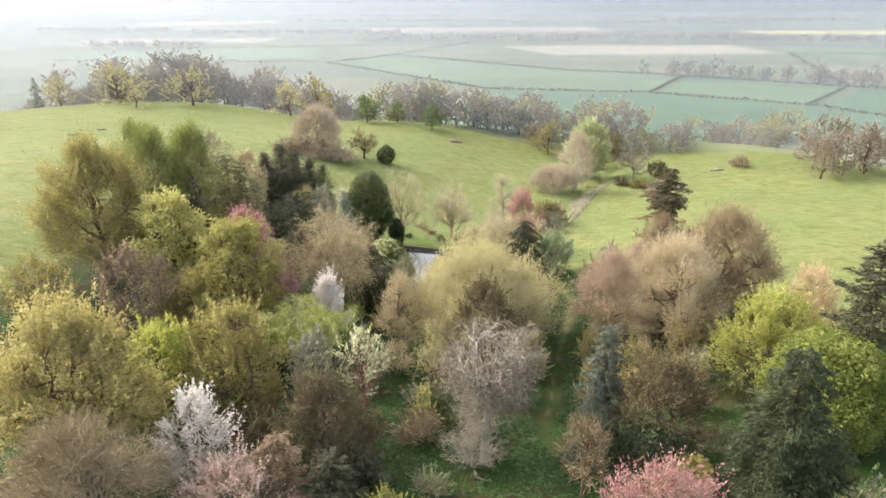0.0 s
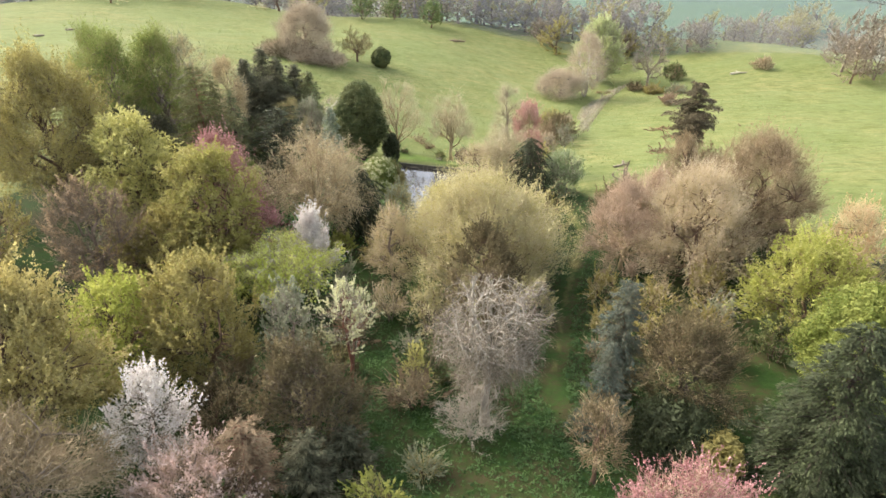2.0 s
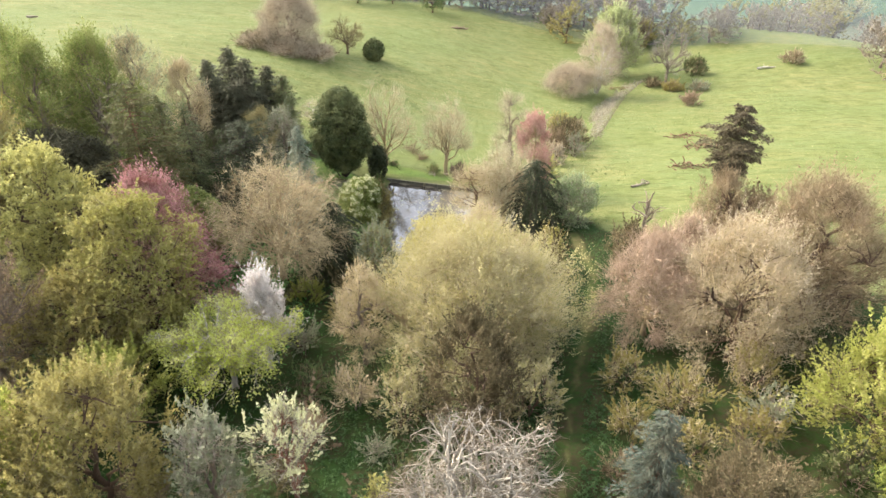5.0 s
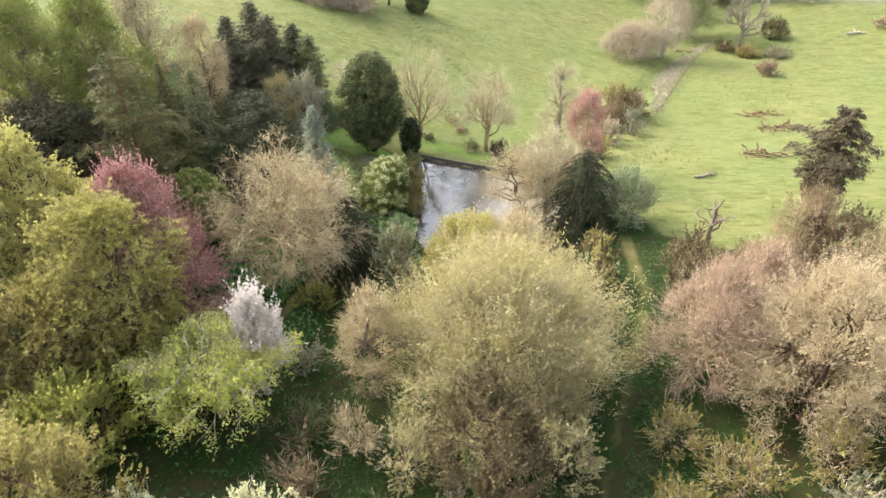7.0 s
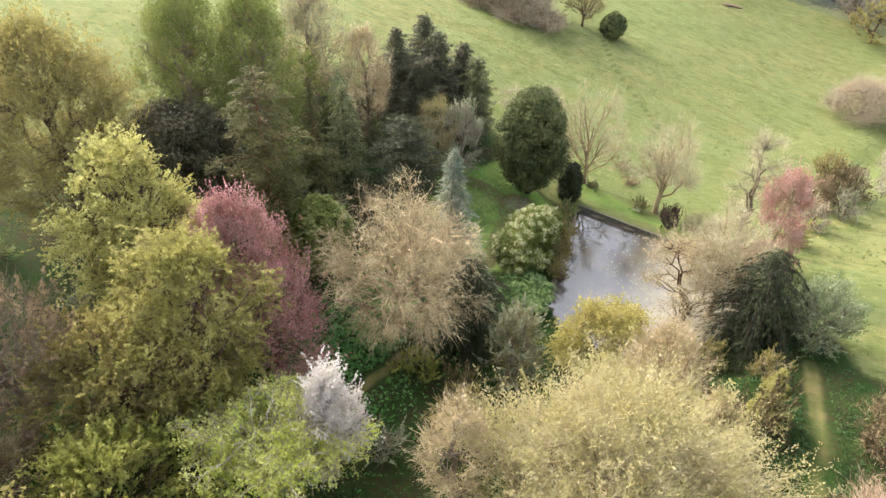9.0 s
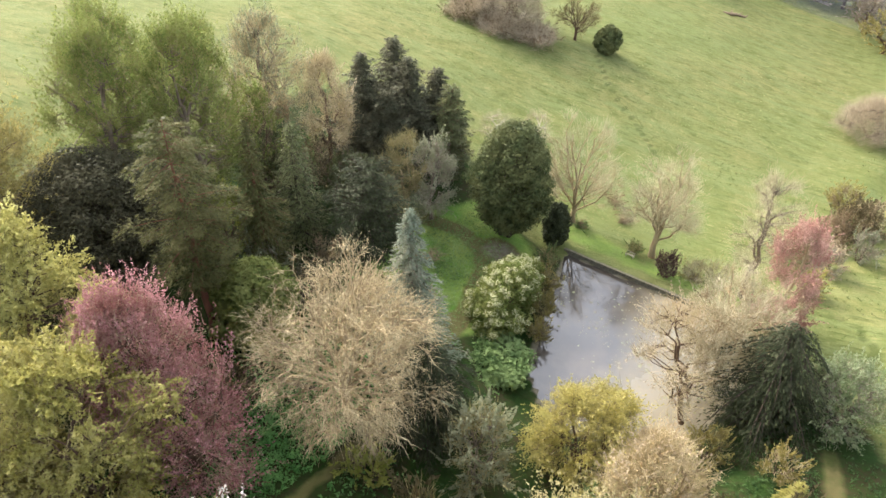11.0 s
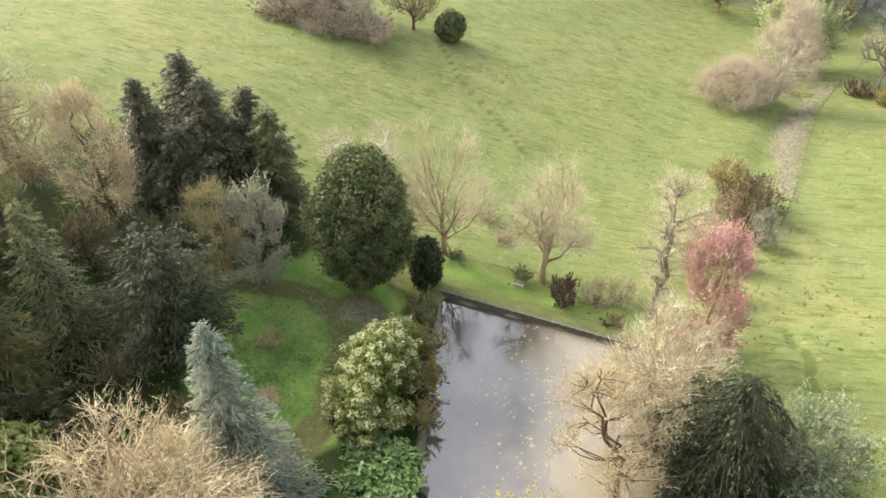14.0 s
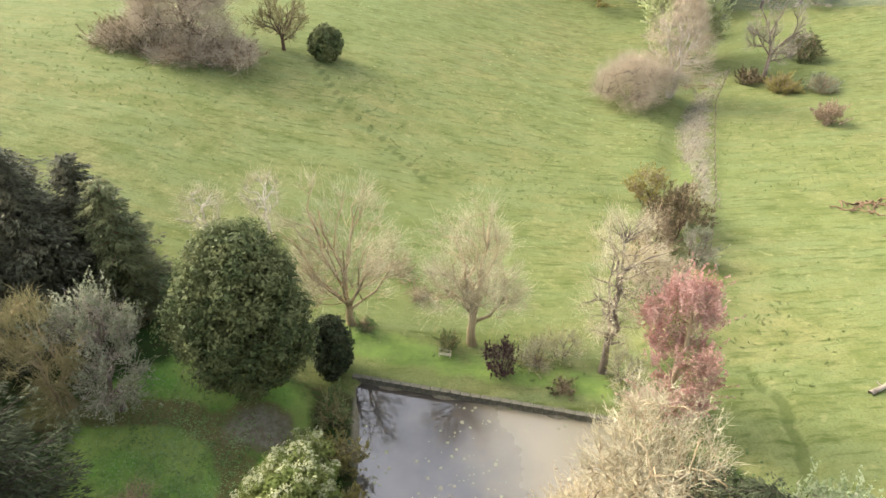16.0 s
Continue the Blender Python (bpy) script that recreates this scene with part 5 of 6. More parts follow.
FAR = {
    "brown": far_kind("bare brown woodland tree", 7, 18, 301, L_FARBROWN, T_BROWN, B_BROWN, "dome", 1.05, 1.0),
    "grey": far_kind("bare grey-brown woodland tree", 6.5, 17, 302, L_FARBROWN, T_GREY, B_GREY, "dome", 1.05, 1.0),
    "olive": far_kind("woodland tree coming into olive leaf", 7, 17, 303, L_OLIVE, T_OLIVE, B_BROWN, "dome", 0.9, 0.6),
    "green": far_kind("full green tree in leaf", 7, 14, 304, L_MID, T_OLIVE, B_BROWN, "round", 1.4, 0.2),
    "pale": far_kind("pale budding oak on the hill", 8, 17, 305, L_BUDYEL, T_BEIGE, B_BROWN, "dome", 0.8, 0.8),
}
far_con = conifer("conifer", "dark conifer above the hill wood", CON, 0, 1210, PLAIN + 20, 4, 306, L_FIR, B_DARK, 0.05, 0.3, 0.2, "cone", 1.2, 1.2, 7, 14)
FAR_H = {"brown": 18, "grey": 17, "olive": 17, "green": 14, "pale": 17}
first_used = set()


def set_tree(kind, x, y, hh, seed, label="", group="", wide=1.0):
    s = hh / FAR_H[kind]
    m = Matrix.Translation((x, y, h(x, y) - 0.2)) @ Matrix.Rotation(seed * 1.7, 4, 'Z') @ Matrix.Diagonal((s * wide, s * wide, s, 1))
    ob = FAR[kind]
    if kind in first_used:
        ob = copy_thing(ob, m)
    else:
        first_used.add(kind)
        ob.matrix_basis = m
    return tagged(ob, label, "", group)


far_con.matrix_basis = Matrix.Translation((-225, 372, h(-225, 372)))
copy_thing(far_con, Matrix.Translation((-186, 382, h(-186, 382))))
for i, (k, x, y, hh, wd) in enumerate((("pale", -197, 345, 15, 1.25), ("pale", -169, 350, 23, 1.3), ("pale", -149, 325, 10.5, 1.5), ("pale", -132, 354, 22, 1.25),
                                       ("pale", -82, 358, 20, 1.25), ("olive", -67, 360, 22, 1.0), ("green", -39.5, 345, 14, 1.2), ("green", -5.7, 340, 13, 1.0),
                                       ("green", -24, 350, 11, 1.0))):
    set_tree(k, x, y, hh, i, "lone tree standing on the green hill", "hill trees", wd)
for i in range(7):
    set_tree(("brown", "grey", "brown")[i % 3], 148 + (i % 4) * 9 + i, 252 + (i // 4) * 11 + (i % 3) * 3, 18 + i % 3 * 1.5, i + 20, "bare brown tree in a clump on the pasture's crest", "clump on the crest")
rng = np.random.default_rng(44)


def wood(pts, n, width, kinds, hh, label, group):
    """Trees scattered along a broken line."""
    pts = np.array(pts, float)
    seg = np.linalg.norm(np.diff(pts, axis=0), axis=1)
    cum = np.concatenate([[0], np.cumsum(seg)])
    for i in range(n):
        s = (i + rng.random()) / n * cum[-1]
        x = np.interp(s, cum, pts[:, 0]) + rng.normal(0, width)
        y = np.interp(s, cum, pts[:, 1]) + rng.normal(0, width)
        k = kinds[int(rng.integers(0, len(kinds)))]
        set_tree(k, x, y, hh * (0.75 + 0.5 * rng.random()), int(rng.integers(0, 1000)), label, group, 1.25 + 0.55 * rng.random())


wood(((-320, 370), (-255, 405), (-215, 415)), 24, 11, ("brown", "grey", "brown", "brown"), 13, "bare brown tree of the wood behind the hill", "hill wood")
wood(((-215, 400), (-170, 405), (-140, 405), (-120, 405)), 24, 9, ("brown", "brown"), 25, "bare brown tree crowning the hill wood", "hill wood")
wood(((-120, 405), (-60, 395)), 18, 9, ("brown", "grey", "brown", "brown"), 17, "bare brown tree of the wood behind the hill", "hill wood")
wood(((-50, 400), (0, 385), (40, 365), (70, 350), (92, 330)), 42, 9, ("brown", "grey", "grey", "olive"), 17, "bare tree of the wooded slope", "slope wood")
wood(((60, 318), (78, 305), (95, 312), (130, 330), (190, 340)), 22, 7, ("grey", "brown", "olive", "grey"), 11, "scrubby tree along the stream's lower course", "lower scrub")
wood(((190, 455), (290, 520)), 14, 3, ("olive", "pale"), 14, "tree in a straight row between fields", "tree row")
wood(((180, 400), (300, 330), (420, 300)), 22, 12, ("brown", "grey"), 15, "bare tree beyond the crest", "lower wood")
wood(((285, 930), (420, 860), (560, 800)), 26, 9, ("grey", "brown"), 20, "bare tree in a far belt", "far belt")


# ---- the far plain ----
def field(name, label, pts, material, up):
    bm = bmesh.new()
    f = bm.faces.new([bm.verts.new((x, y, PLAIN + up)) for x, y in pts])
    if f.normal.z < 0:
        f.normal_flip()
    ob = new(name, bm_mesh(name, bm, material))
    ob.data.update()
    if ob.data.polygons[0].normal.z < 0:
        ob.data.flip_normals()
    return tagged(ob, label, "field", kind="structure")


WHEAT = rough_mat("young_wheat", lin(112, 146, 96, 0.3), lin(98, 134, 88, 0.3), 0.01, bump=0, fine=0.05)
WHEAT2 = rough_mat("pale_wheat", lin(132, 154, 106, 0.34), lin(118, 144, 98, 0.34), 0.01, bump=0, fine=0.05)
RAPE = rough_mat("rape_in_flower", lin(225, 215, 130, 0.6), lin(205, 198, 120, 0.6), 0.004, bump=0, fine=0.05)
STUBBLE = rough_mat("pale_plough", lin(190, 178, 150, 0.5), lin(170, 160, 135, 0.5), 0.004, bump=0, fine=0.05)
field("field", "dark green wheat field below the woods", ((-60, 520), (50, 780), (231, 747), (362, 660), (420, 560), (200, 480)), WHEAT, 0.3)
field("field", "green wheat field beyond a hedge", ((50, 795), (-190, 1100), (-86, 1250), (177, 985), (320, 915), (233, 760)), WHEAT2, 0.3)
field("field", "pale green field beyond a hedge", ((240, 757), (330, 912), (480, 800), (372, 672)), WHEAT2, 0.35)
field("field", "green field beside a track", ((430, 560), (374, 660), (490, 790), (700, 640), (560, 480)), WHEAT, 0.3)
field("field", "flowering yellow rape field far away", ((-1180, 2480), (-1050, 2800), (-690, 2960), (-640, 2740), (-830, 2600)), RAPE, 0.5)
field("field", "pale ploughed field far away", ((-900, 1500), (-820, 1700), (-420, 1750), (-400, 1560)), STUBBLE, 0.5)
field("field", "pale field far away", ((200, 1250), (120, 1480), (620, 1500), (640, 1280)), STUBBLE, 0.5)
field("field", "dull green field far away", ((-650, 1150), (-700, 1350), (-260, 1420), (-220, 1180)), WHEAT2, 0.5)
field("field", "yellow field on the far right", ((900, 1900), (880, 2100), (1700, 2200), (1750, 1950)), RAPE, 0.6)
field("field", "pale field in the far distance", ((-200, 2000), (-260, 2300), (500, 2400), (520, 2050)), STUBBLE, 0.6)
field("field", "dull green field on the plain", ((700, 1150), (650, 1400), (1300, 1450), (1350, 1200)), WHEAT2, 0.5)


def hedge(label, pts, hh, seed, leaf, gap=4.5):
    """A field hedge, bush upon bush in one run."""
    r = np.random.default_rng(seed)
    pts = np.array(pts, float)
    seg = np.linalg.norm(np.diff(pts, axis=0), axis=1)
    cum = np.concatenate([[0], np.cumsum(seg)])
    s = np.arange(0, cum[-1], gap)
    x, y = np.interp(s, cum, pts[:, 0]), np.interp(s, cum, pts[:, 1])
    z = land(x, y) + hh * 0.45
    c = np.stack([x, y, z], 1) + r.normal(0, 0.5, (len(s), 3))
    v, t = leaf_tris(r, c, hh * (0.45 + 0.4 * r.random(len(s))), 22, 1.25, 0.8)
    ob = new("hedge", mesh_np("hedge", v, t, leaf))
    return tagged(ob, label, "hedge", kind="stuff")


HEDGE_LINES = (
    ((50, 787), (231, 753), (362, 664), (400, 600)), ((231, 753), (325, 919)), ((177, 991), (325, 919), (480, 802)), ((-186, 1102), (-86, 1252), (177, 991)),
    ((50, 787), (-186, 1102)), ((362, 664), (480, 802)), ((480, 802), (760, 640)), ((-86, 1252), (60, 1560), (640, 1520)), ((-700, 1370), (-240, 1440), (60, 1560)),
    ((-950, 1500), (-400, 1560), (-380, 1760)), ((640, 1270), (1350, 1190), (1300, 1460)), ((480, 802), (640, 1270)), ((-640, 1130), (-186, 1102)),
    ((-1200, 2460), (-640, 2720)), ((-300, 2320), (520, 2420)), ((880, 1880), (1760, 1940)), ((-230, 1990), (540, 2040), (880, 1880)))
for i, ln in enumerate(HEDGE_LINES):
    hedge("clipped dark hedge between fields", ln, 3.2 + (i > 6) * 3 + (i > 12) * 4, 400 + i, L_HOLM if i < 8 else L_OLIVEDK, 4.0 + (i > 6) * 4)


def far_wood(label, x0, y0, wx, wy, n, hh, seed, leaf):
    """A distant wood, a mass of crowns."""
    r = np.random.default_rng(seed)
    c = np.stack([x0 + r.uniform(-wx, wx, n), y0 + r.uniform(-wy, wy, n), PLAIN + hh * (0.45 + 0.3 * r.random(n))], 1)
    v, t = leaf_tris(r, c, hh * 0.5, 26, 3.0, 0.9)
    ob = new("woodland", mesh_np("woodland", v, t, leaf))
    return tagged(ob, label, "woodland", kind="stuff")


for i, (x0, y0, wx, wy, n) in enumerate(((300, 1680, 520, 60, 260), (-420, 1900, 300, 40, 140), (-1000, 2050, 200, 40, 90), (900, 1600, 260, 50, 130), (-150, 2750, 420, 50, 140),
                                         (700, 2600, 500, 60, 150), (1300, 2900, 400, 60, 120), (-1500, 3200, 500, 80, 120), (100, 3500, 900, 80, 200), (-620, 1430, 120, 25, 50))):
    far_wood("hazy distant belt of woodland", x0, y0, wx, wy, n, 16, 500 + i, L_BUDBROWN)


# ---- spring haze over the plain, imitated by thin upright see-through sheets ----
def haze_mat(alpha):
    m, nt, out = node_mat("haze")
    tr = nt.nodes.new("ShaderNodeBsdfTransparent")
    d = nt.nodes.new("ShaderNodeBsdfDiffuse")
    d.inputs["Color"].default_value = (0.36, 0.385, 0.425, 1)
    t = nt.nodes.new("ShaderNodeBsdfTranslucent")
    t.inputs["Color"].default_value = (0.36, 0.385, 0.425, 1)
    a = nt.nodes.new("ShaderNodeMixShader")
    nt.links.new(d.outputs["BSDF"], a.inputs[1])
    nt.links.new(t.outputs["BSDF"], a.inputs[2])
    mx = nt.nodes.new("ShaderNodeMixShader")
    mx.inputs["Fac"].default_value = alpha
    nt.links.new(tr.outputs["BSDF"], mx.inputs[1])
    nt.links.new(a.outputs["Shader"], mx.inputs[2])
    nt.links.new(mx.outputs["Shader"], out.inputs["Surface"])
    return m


def haze_sheet(pts, alpha, top):
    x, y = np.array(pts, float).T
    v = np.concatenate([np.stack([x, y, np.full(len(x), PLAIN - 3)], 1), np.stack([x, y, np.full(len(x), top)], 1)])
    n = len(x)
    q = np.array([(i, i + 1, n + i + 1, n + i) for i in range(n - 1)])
    tagged(new("haze", mesh_np("haze", v, None, haze_mat(alpha), True, q)), "thin pale see-through sheet imitating spring haze over the plain", "haze", kind="structure")


haze_sheet(((-700, 250), (-300, 345), (-225, 366), (-120, 374), (-60, 370), (0, 360), (45, 344), (80, 320), (120, 306), (180, 285), (320, 250), (600, 150)), 0.2, 90)
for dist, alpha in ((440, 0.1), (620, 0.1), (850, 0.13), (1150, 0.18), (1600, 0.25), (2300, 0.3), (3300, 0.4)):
    haze_sheet([(dist * math.sin(a), 60 + dist * math.cos(a)) for a in np.linspace(-1.3, 1.3, 25)], alpha, 110 + dist * 0.06)


# ---- undergrowth ----
rng = np.random.default_rng(77)
UNDER = [broadleaf("undergrowth_shrub", lb, SHRUB, 0, 1250 + i * 7, PLAIN + 3.2, 2.3, 600 + i, lf, tg, B_BROWN, 0.03, "dome", lv * 1.2, 0.22, tn, 0.03, stems=3, clumps=11, group="undergrowth", fine=False)
         for i, (lb, lf, tg, lv, tn) in enumerate((("dark green shrub in the wood's undergrowth", L_HOLM, T_DARK, 1.0, 0.3), ("olive-green shrub in the undergrowth", L_OLIVEDK, T_OLIVE, 0.9, 0.5),
                                                   ("brown twiggy shrub in the undergrowth", L_BUDBROWN, T_BROWN, 0.3, 1.1), ("fresh green shrub in the undergrowth", L_MID, T_OLIVE, 0.9, 0.4),
                                                   ("grey-green shrub in the undergrowth", L_GREY, T_GREY, 0.7, 0.6)))]
used = [False] * len(UNDER)
count = 0
while count < 90:
    x, y = rng.uniform(-66, 66), rng.uniform(42, 172)
    if (inside(x, y, GARDEN) < 3 or line_dist(x, y, PATH) < 4.5 or line_dist(x, y, TRAIL) < 6.0 or math.hypot(x + 22, y - 86) < 9 or inside(x, y, POND) > -3.5 or math.hypot(x + 20, (y - 150) * 0.7) < 11
            or (x > -30 and y > 128) or (-12 < x < 34 and y < 68)):
        continue
    i = int(rng.integers(0, len(UNDER)))
    s = rng.uniform(0.8, 1.5)
    m = Matrix.Translation((x, y, h(x, y) - 0.15)) @ Matrix.Rotation(rng.uniform(0, 6.28), 4, 'Z') @ Matrix.Diagonal((s, s, s * rng.uniform(0.8, 1.5), 1))
    if used[i]:
        copy_thing(UNDER[i], m)
    else:
        UNDER[i].matrix_basis = m
        used[i] = True
    count += 1


def herb_layer(label, centre, spread, n, size, leaf, seed, keep=1.2):
    """Broad low leaves over a stretch of the garden floor."""
    r = np.random.default_rng(seed)
    x, y = r.normal(centre[0], spread[0], n), r.normal(centre[1], spread[1], n)
    ok = (line_dist(x, y, PATH) > keep) & (line_dist(x, y, TRAIL) > keep) & (inside(x, y, POND) < -0.5)
    x, y = x[ok], y[ok]
    c = np.stack([x, y, land(x, y) + 0.12 + 0.25 * r.random(len(x))], 1)
    v, t = leaf_tris(r, c, 0.3, 3, size, 0.6, 1.0)
    return tagged(new("ground_plants", mesh_np("ground_plants", v, t, leaf)), label, "ground cover", kind="stuff")


herb_layer("lush green leaves beside the grass path", (15, 78), (5, 18), 6200, 0.21, L_FLOOR, 701, 1.5)
herb_layer("lush green leaves beside the upper path", (23, 118), (4, 12), 4550, 0.2, L_FLOOR, 702, 1.5)
herb_layer("wild garlic carpet along the woodland trail", (-27, 115), (5, 9), 6500, 0.22, L_GARLIC, 703)
herb_layer("tufted grass on the shaded lawn", (-24, 148), (4.0, 7.5), 5000, 0.13, L_IVY, 705)
herb_layer("green weeds under the garden trees", (-6, 76), (13, 18), 7500, 0.21, L_FLOOR, 704)

# ---- dead reeds on the stream's wet ground ----
rg = np.random.default_rng(78)
x, y = rg.uniform(32, 73, 9000), rg.uniform(200, 275, 9000)
ok = inside(x, y, REEDS) > -0.4 + 0.9 * rg.random(9000)
x, y = x[ok], y[ok]
c = np.repeat(np.stack([x, y, land(x, y)], 1), 3, axis=0)
d = unit(rg.normal(0, 0.5, c.shape) + np.array([0.2, -0.5, 0.9]))
b = unit(np.cross(d, rg.normal(size=c.shape)))
z = 0.5 + 0.5 * rg.random((len(c), 1))
v = np.stack([c + d * z, c + b * z * 0.09, c - b * z * 0.09], 1).reshape(-1, 3)
L_REED = leaf_mat("dead_reed", lin(204, 190, 160, 0.7), lin(168, 152, 122, 0.7), lin(186, 176, 150, 0.7), 0.3)
tagged(new("reed_bed", mesh_np("reed_bed", v, np.arange(len(v)).reshape(-1, 3), L_REED)), "flattened pale dead reeds along the stream", "reeds", kind="stuff")

# ---- grass tussocks in the pasture ----
L_TUFT = leaf_mat("tussock_grass", lin(142, 156, 82, 0.72), lin(122, 138, 66, 0.66), lin(160, 164, 98, 0.74), 0.45)


def tussocks(label, n, box, seed, size):
    r = np.random.default_rng(seed)
    x, y = r.uniform(box[0], box[1], n), r.uniform(box[2], box[3], n)
    ok = (inside(x, y, GARDEN) < -1) & (inside(x, y, POND) < -3) & (line_dist(x, y, GULLY) > 3)
    ok &= (np.sin(x * 0.11 + 2 * np.sin(y * 0.06)) + np.sin(y * 0.09) + r.normal(0, 0.7, n)) > 0.3
    x, y = x[ok], y[ok]
    c = np.stack([x, y, land(x, y)], 1)
    k = 9
    c = np.repeat(c, k, axis=0)
    d = unit(r.normal(size=c.shape) * np.array([1, 1, 0.3]) + np.array([0, 0, 0.9]))
    b = unit(np.cross(d, r.normal(size=c.shape)))
    s = size * (0.6 + 0.8 * r.random((len(c), 1)))
    base = c + d * np.array([1, 1, 0]) * s * 0.3
    v = np.stack([base + d * s, base + b * s * 0.22, base - b * s * 0.22], 1).reshape(-1, 3)
    return tagged(new("grass_tussocks", mesh_np("grass_tussocks", v, np.arange(len(v)).reshape(-1, 3), L_TUFT)), label, "grass", kind="stuff")


tussocks("coarse grass tussocks scattered over the pasture", 6500, (-95, 110, 168, 285), 801, 0.26)
tussocks("rough grass tufts on the dam and stream side", 1200, (-14, 60, 160, 215), 802, 0.26)


# ---- fallen timber, fence and small things ----
LOG = rough_mat("old_log", lin(150, 128, 104, 0.7), lin(100, 84, 68, 0.7), 1.5, bump=0.6, c=lin(92, 100, 66, 0.6))
BRASH = rough_mat("dead_brash", lin(150, 122, 92, 0.7), lin(108, 86, 64, 0.7), 1.0, bump=0)


POST_GREY = rough_mat("weathered_wood", lin(165, 152, 132, 0.75), lin(118, 104, 88, 0.75), 1.5, bump=0.6)


def log(label, x, y, length, r, turn, seed, material=LOG, stubs=3):
    """A fallen trunk with the stubs of its limbs."""
    rg = np.random.default_rng(seed)
    root = tagged(new("fallen_log"), label, "log")
    root.location = (x, y, h(x, y) + r * 0.75)
    root.rotation_euler = (0, 0, turn)
    w = bend(rg, (-length / 2, 0, 0), (length / 2, 0, 0.1), 6, 0.02, 0.015)
    L = Limbs()
    L.tube(w, r * np.linspace(1.1, 0.6, 6), 9)
    part("trunk", L.mesh("trunk", material), root)
    for i in range(stubs):
        s = w[2 + int(rg.integers(0, 4))]
        e = s + np.array([rg.normal(0, 0.8), rg.choice([-1, 1]) * (0.8 + rg.random()), 0.4 + 0.7 * rg.random()]) * (0.25 * length ** 0.6)
        L = Limbs()
        L.tube(bend(rg, s, e, 4), r * np.array([0.5, 0.4, 0.3, 0.15]), 6)
        part("stub", L.mesh("stub", material), root)
    return root


def brash(label, x, y, R, n, seed, height=0.5):
    """A heap of cut or fallen branches."""
    rg = np.random.default_rng(seed)
    root = tagged(new("branch_heap"), label, "branch heap")
    root.location = (x, y, h(x, y))
    for i in range(n):
        a, rr = rg.random() * 6.28, R * math.sqrt(rg.random())
        c = np.array([math.cos(a) * rr * 1.6, math.sin(a) * rr * 0.7, 0])
        c[2] = h(x + c[0], y + c[1]) - h(x, y) + 0.1 + height * rg.random() * (1 - rr / R)
        d = unit(rg.normal(size=3) * np.array([1, 0.6, 0.25]))
        L = Limbs()
        ln = 0.8 + 1.4 * rg.random()
        L.tube(bend(rg, c - d * ln, c + d * ln, 5, 0.03), 0.13 * np.array([0.9, 1, 0.8, 0.6, 0.25]), 5)
        part("dead_branch", L.mesh("dead_branch", BRASH), root)
    return root


log("pale fallen log beside the woodland trail", -29.5, 119.2, 6.5, 0.35, 0.15, 901)
log("weathered fallen trunk under the cedar", -43.5, 117.5, 6.0, 0.4, 0.5, 902, stubs=2)
log("long fallen trunk in the shade of the wood", -52, 80, 9.0, 0.45, -0.5, 903)
log("bleached fallen dead tree lying in the pasture", 43, 160.5, 4.5, 0.26, 0.4, 904, POST_GREY, 7)
log("dead bough lying in the stream-side pasture", 88.5, 257, 4.0, 0.2, 0.7, 905, B_SILVER, 3)
log("sunken log at the pond's edge", 2.4, 134.6, 3.0, 0.22, -0.5, 906, LOG, 2).location.z = WATER + 0.02
log("dead tree lying on the crest", 116, 273, 7.0, 0.35, 0.2, 907, B_SILVER, 5)
log("timber trough lying in the hill pasture", -128.5, 229, 3.4, 0.4, 0.1, 908, POST_GREY, 0)
log("dark timber lying in the hill pasture", -126, 244, 3.4, 0.4, 0.0, 909, POST_GREY, 0)
log("old trunk lying in the far pasture", 6, 318, 7.0, 0.6, -0.2, 910, LOG, 3)
brash("brown heap of dead branches in the pasture", 66.5, 189, 3.4, 40, 921)
brash("brown scatter of dead branches in the pasture", 57, 172, 3.0, 30, 922)
brash("scatter of dead branches in the lower pasture", 65, 199.5, 3.0, 26, 923)
brash("dead branches below the solitary bare tree", 78, 262, 3.0, 14, 924)
brash("dead branches heaped on the stream bank", 62, 262, 2.6, 14, 925)

# post and wire fence along the stream
POST = rough_mat("fence_post", lin(150, 135, 112, 0.7), lin(108, 95, 78, 0.7), 2.0, bump=0.4)
fence = tagged(new("fence"), "old post and wire fence along the stream", "fence")
pl = np.array([(37, 190), (44, 206), (52.4, 228), (61, 250), (72, 270)], float)
cum = np.concatenate([[0], np.cumsum(np.linalg.norm(np.diff(pl, axis=0), axis=1))])
bm = bmesh.new()
bmesh.ops.create_cone(bm, cap_ends=True, segments=8, radius1=0.09, radius2=0.08, depth=1.5)
bmesh.ops.bevel(bm, geom=[e for e in bm.edges if all(v.co.z > 0 for v in e.verts)], offset=0.02, segments=1, affect='EDGES')
post_me = bm_mesh("post", bm, POST)
tops = []
rg = np.random.default_rng(31)
for s in np.arange(0, cum[-1], 3.0):
    x, y = np.interp(s, cum, pl[:, 0]), np.interp(s, cum, pl[:, 1])
    p = part("post", post_me, fence)
    p.location = (x, y, h(x, y) + 0.5)
    p.rotation_euler = (rg.normal(0, 0.05), rg.normal(0, 0.05), 0)
    tops.append((x, y, h(x, y) + 0.5))
for dz in (-0.1, 0.25, 0.6):
    L = Limbs()
    L.tube([(x, y, z + dz) for x, y, z in tops], np.full(len(tops), 0.012), 4)
    part("wire", L.mesh("wire", B_GREY), fence)

# the bench on the dam
BENCH = rough_mat("weathered_bench", lin(205, 195, 170, 0.8), lin(170, 160, 140, 0.8), 3.0, bump=0.2)


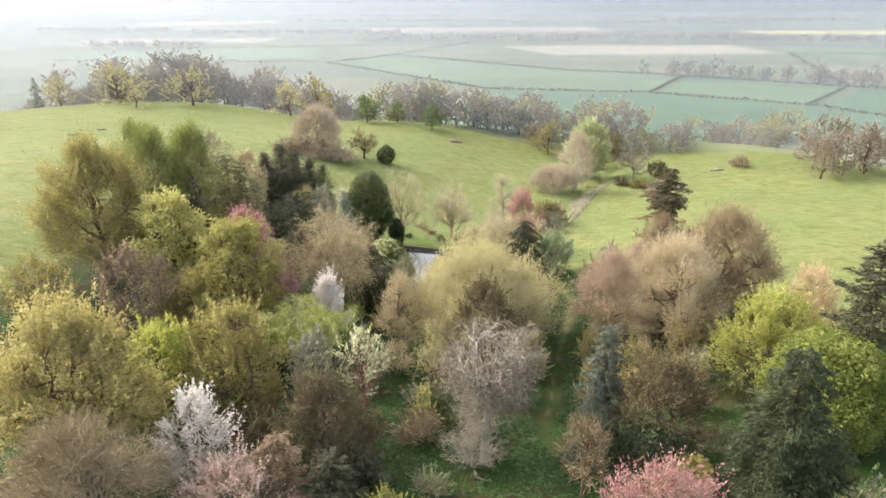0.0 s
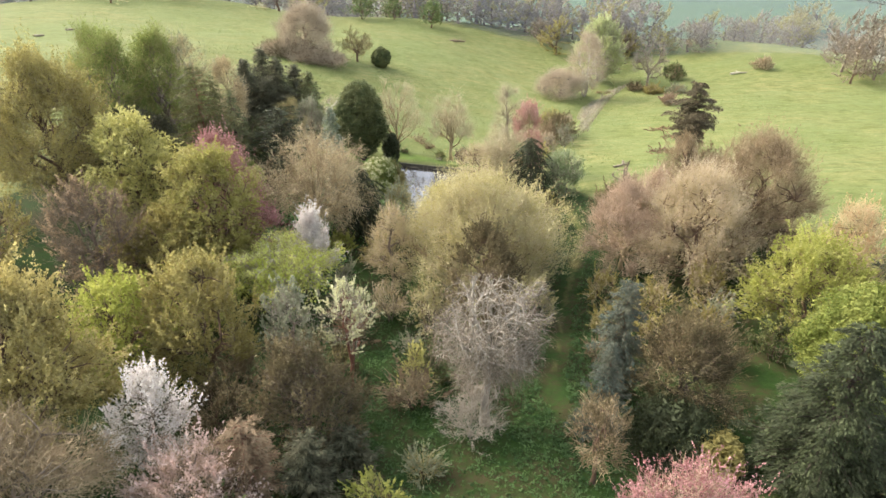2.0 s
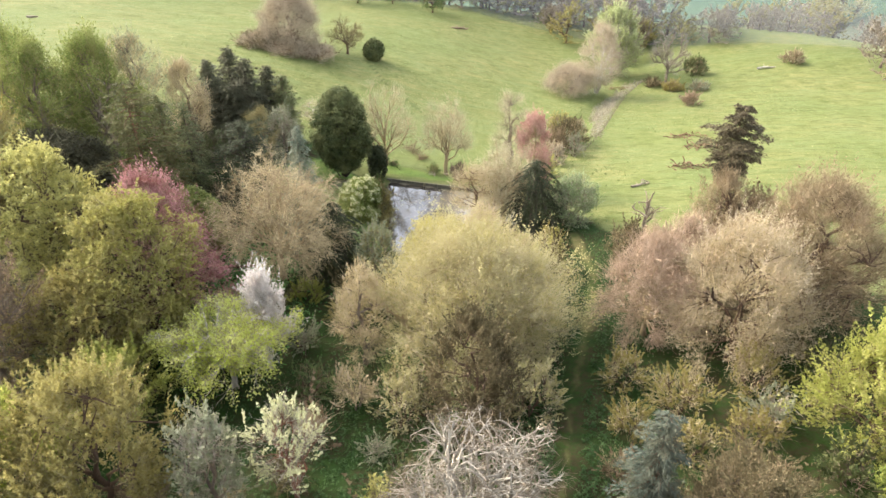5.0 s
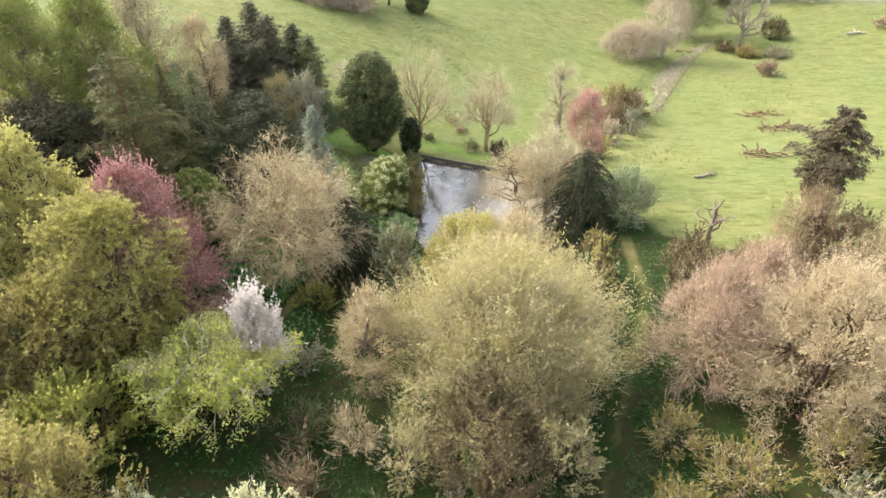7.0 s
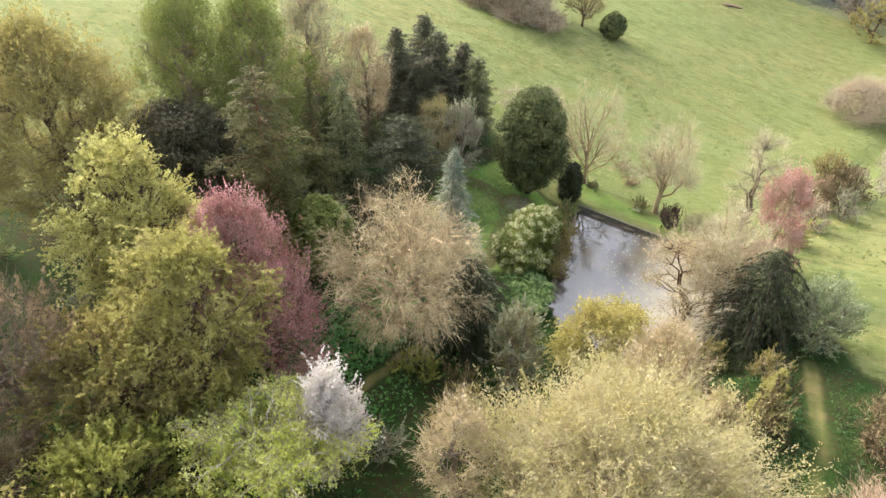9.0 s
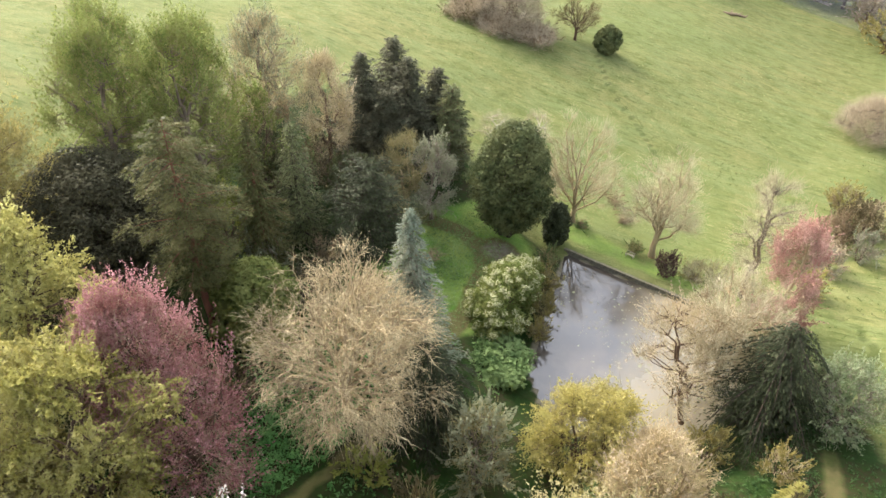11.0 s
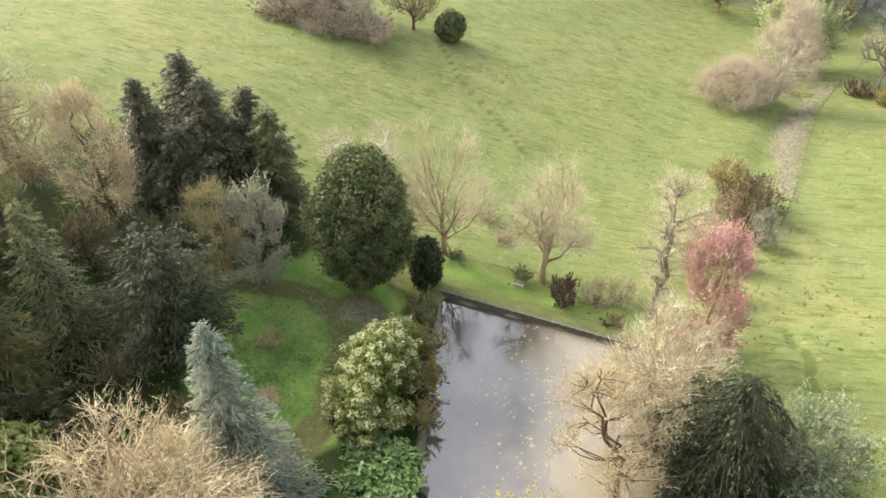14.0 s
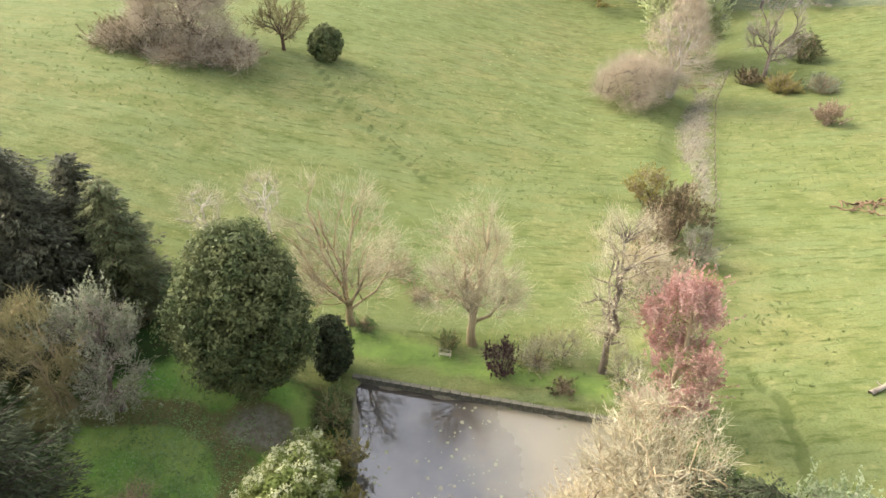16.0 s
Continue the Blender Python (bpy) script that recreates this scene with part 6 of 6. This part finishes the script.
def bench(label, x, y, turn):
    root = tagged(new("bench"), label, "bench")
    root.location = (x, y, h(x, y))
    root.rotation_euler = (0, 0, turn)

    def bar(name, c, s):
        bm = bmesh.new()
        bmesh.ops.create_cube(bm, size=1)
        bmesh.ops.scale(bm, vec=s, verts=bm.verts)
        bmesh.ops.bevel(bm, geom=bm.edges[:], offset=0.008, segments=1, affect='EDGES')
        part(name, bm_mesh(name, bm, BENCH), root).location = c
    for i in range(3):
        bar("seat_slat", (0, -0.15 + 0.14 * i, 0.45), (1.4, 0.11, 0.03))
    for i in range(2):
        bar("back_slat", (0, 0.26 + 0.02 * i, 0.65 + 0.16 * i), (1.4, 0.03, 0.1))
    for sx in (-0.6, 0.6):
        bar("leg", (sx, -0.18, 0.2), (0.07, 0.07, 0.46))
        bar("leg", (sx, 0.24, 0.4), (0.07, 0.07, 0.86))


bench("small pale wooden bench on the grassy dam", -0.8, 167.3, -0.25)

# floating leaves and weed on the pond
rg = np.random.default_rng(41)
n = 1700
x, y = rg.uniform(-9, 15, n), rg.uniform(131, 163, n)
dens = np.sin(x * 0.5 + 1) + np.sin(y * 0.35 + x * 0.2) + rg.normal(0, 0.8, n)
ok = (inside(x, y, POND) > 0.6) & (dens > 0.2)
c = np.stack([x[ok], y[ok], np.full(ok.sum(), WATER + 0.012)], 1)
a = rg.random(len(c)) * 6.28
k = 6
ang6 = a[:, None] + np.linspace(0, 2 * math.pi, k, endpoint=False)[None]
rad = (0.06 + 0.16 * rg.random(len(c)) ** 2)[:, None] * (0.75 + 0.5 * rg.random((len(c), k)))
v = np.stack([c[:, None, 0] + np.cos(ang6) * rad, c[:, None, 1] + np.sin(ang6) * rad, np.broadcast_to(c[:, None, 2], ang6.shape)], -1).reshape(-1, 3)
base = (np.arange(len(c)) * k)[:, None, None]
t = np.array([[0, 1, 2], [0, 2, 3], [0, 3, 4], [0, 4, 5]])[None] + base
PAD = leaf_mat("floating_leaf", lin(175, 165, 130, 0.7), lin(140, 132, 100, 0.7), lin(165, 168, 120, 0.7), 0.1)
tagged(new("floating_leaves", mesh_np("floating_leaves", v, t.reshape(-1, 3), PAD)), "dead leaves and weed floating on the pond", "floating leaves", kind="stuff")

# docks and dead stalks behind the dam
for i, (x, y, r, lf) in enumerate(((-6, 183, 2.6, L_BUDBROWN), (-3.5, 178, 2.0, L_BUDBROWN), (9, 166.5, 1.6, L_OLIVE), (-9.5, 171.5, 1.2, L_IVY), (11, 162, 1.6, L_OLIVEDK))):
    broadleaf("weed_patch", "patch of dead docks and tall weeds", "weeds", x, y, h(x, y) + 0.9, r, 950 + i, lf, T_BROWN, B_BROWN, 0.02, "dome", 0.4, 0.22, 0.8, 0.02, stems=3, clumps=18, group="weed patches", fine=False)
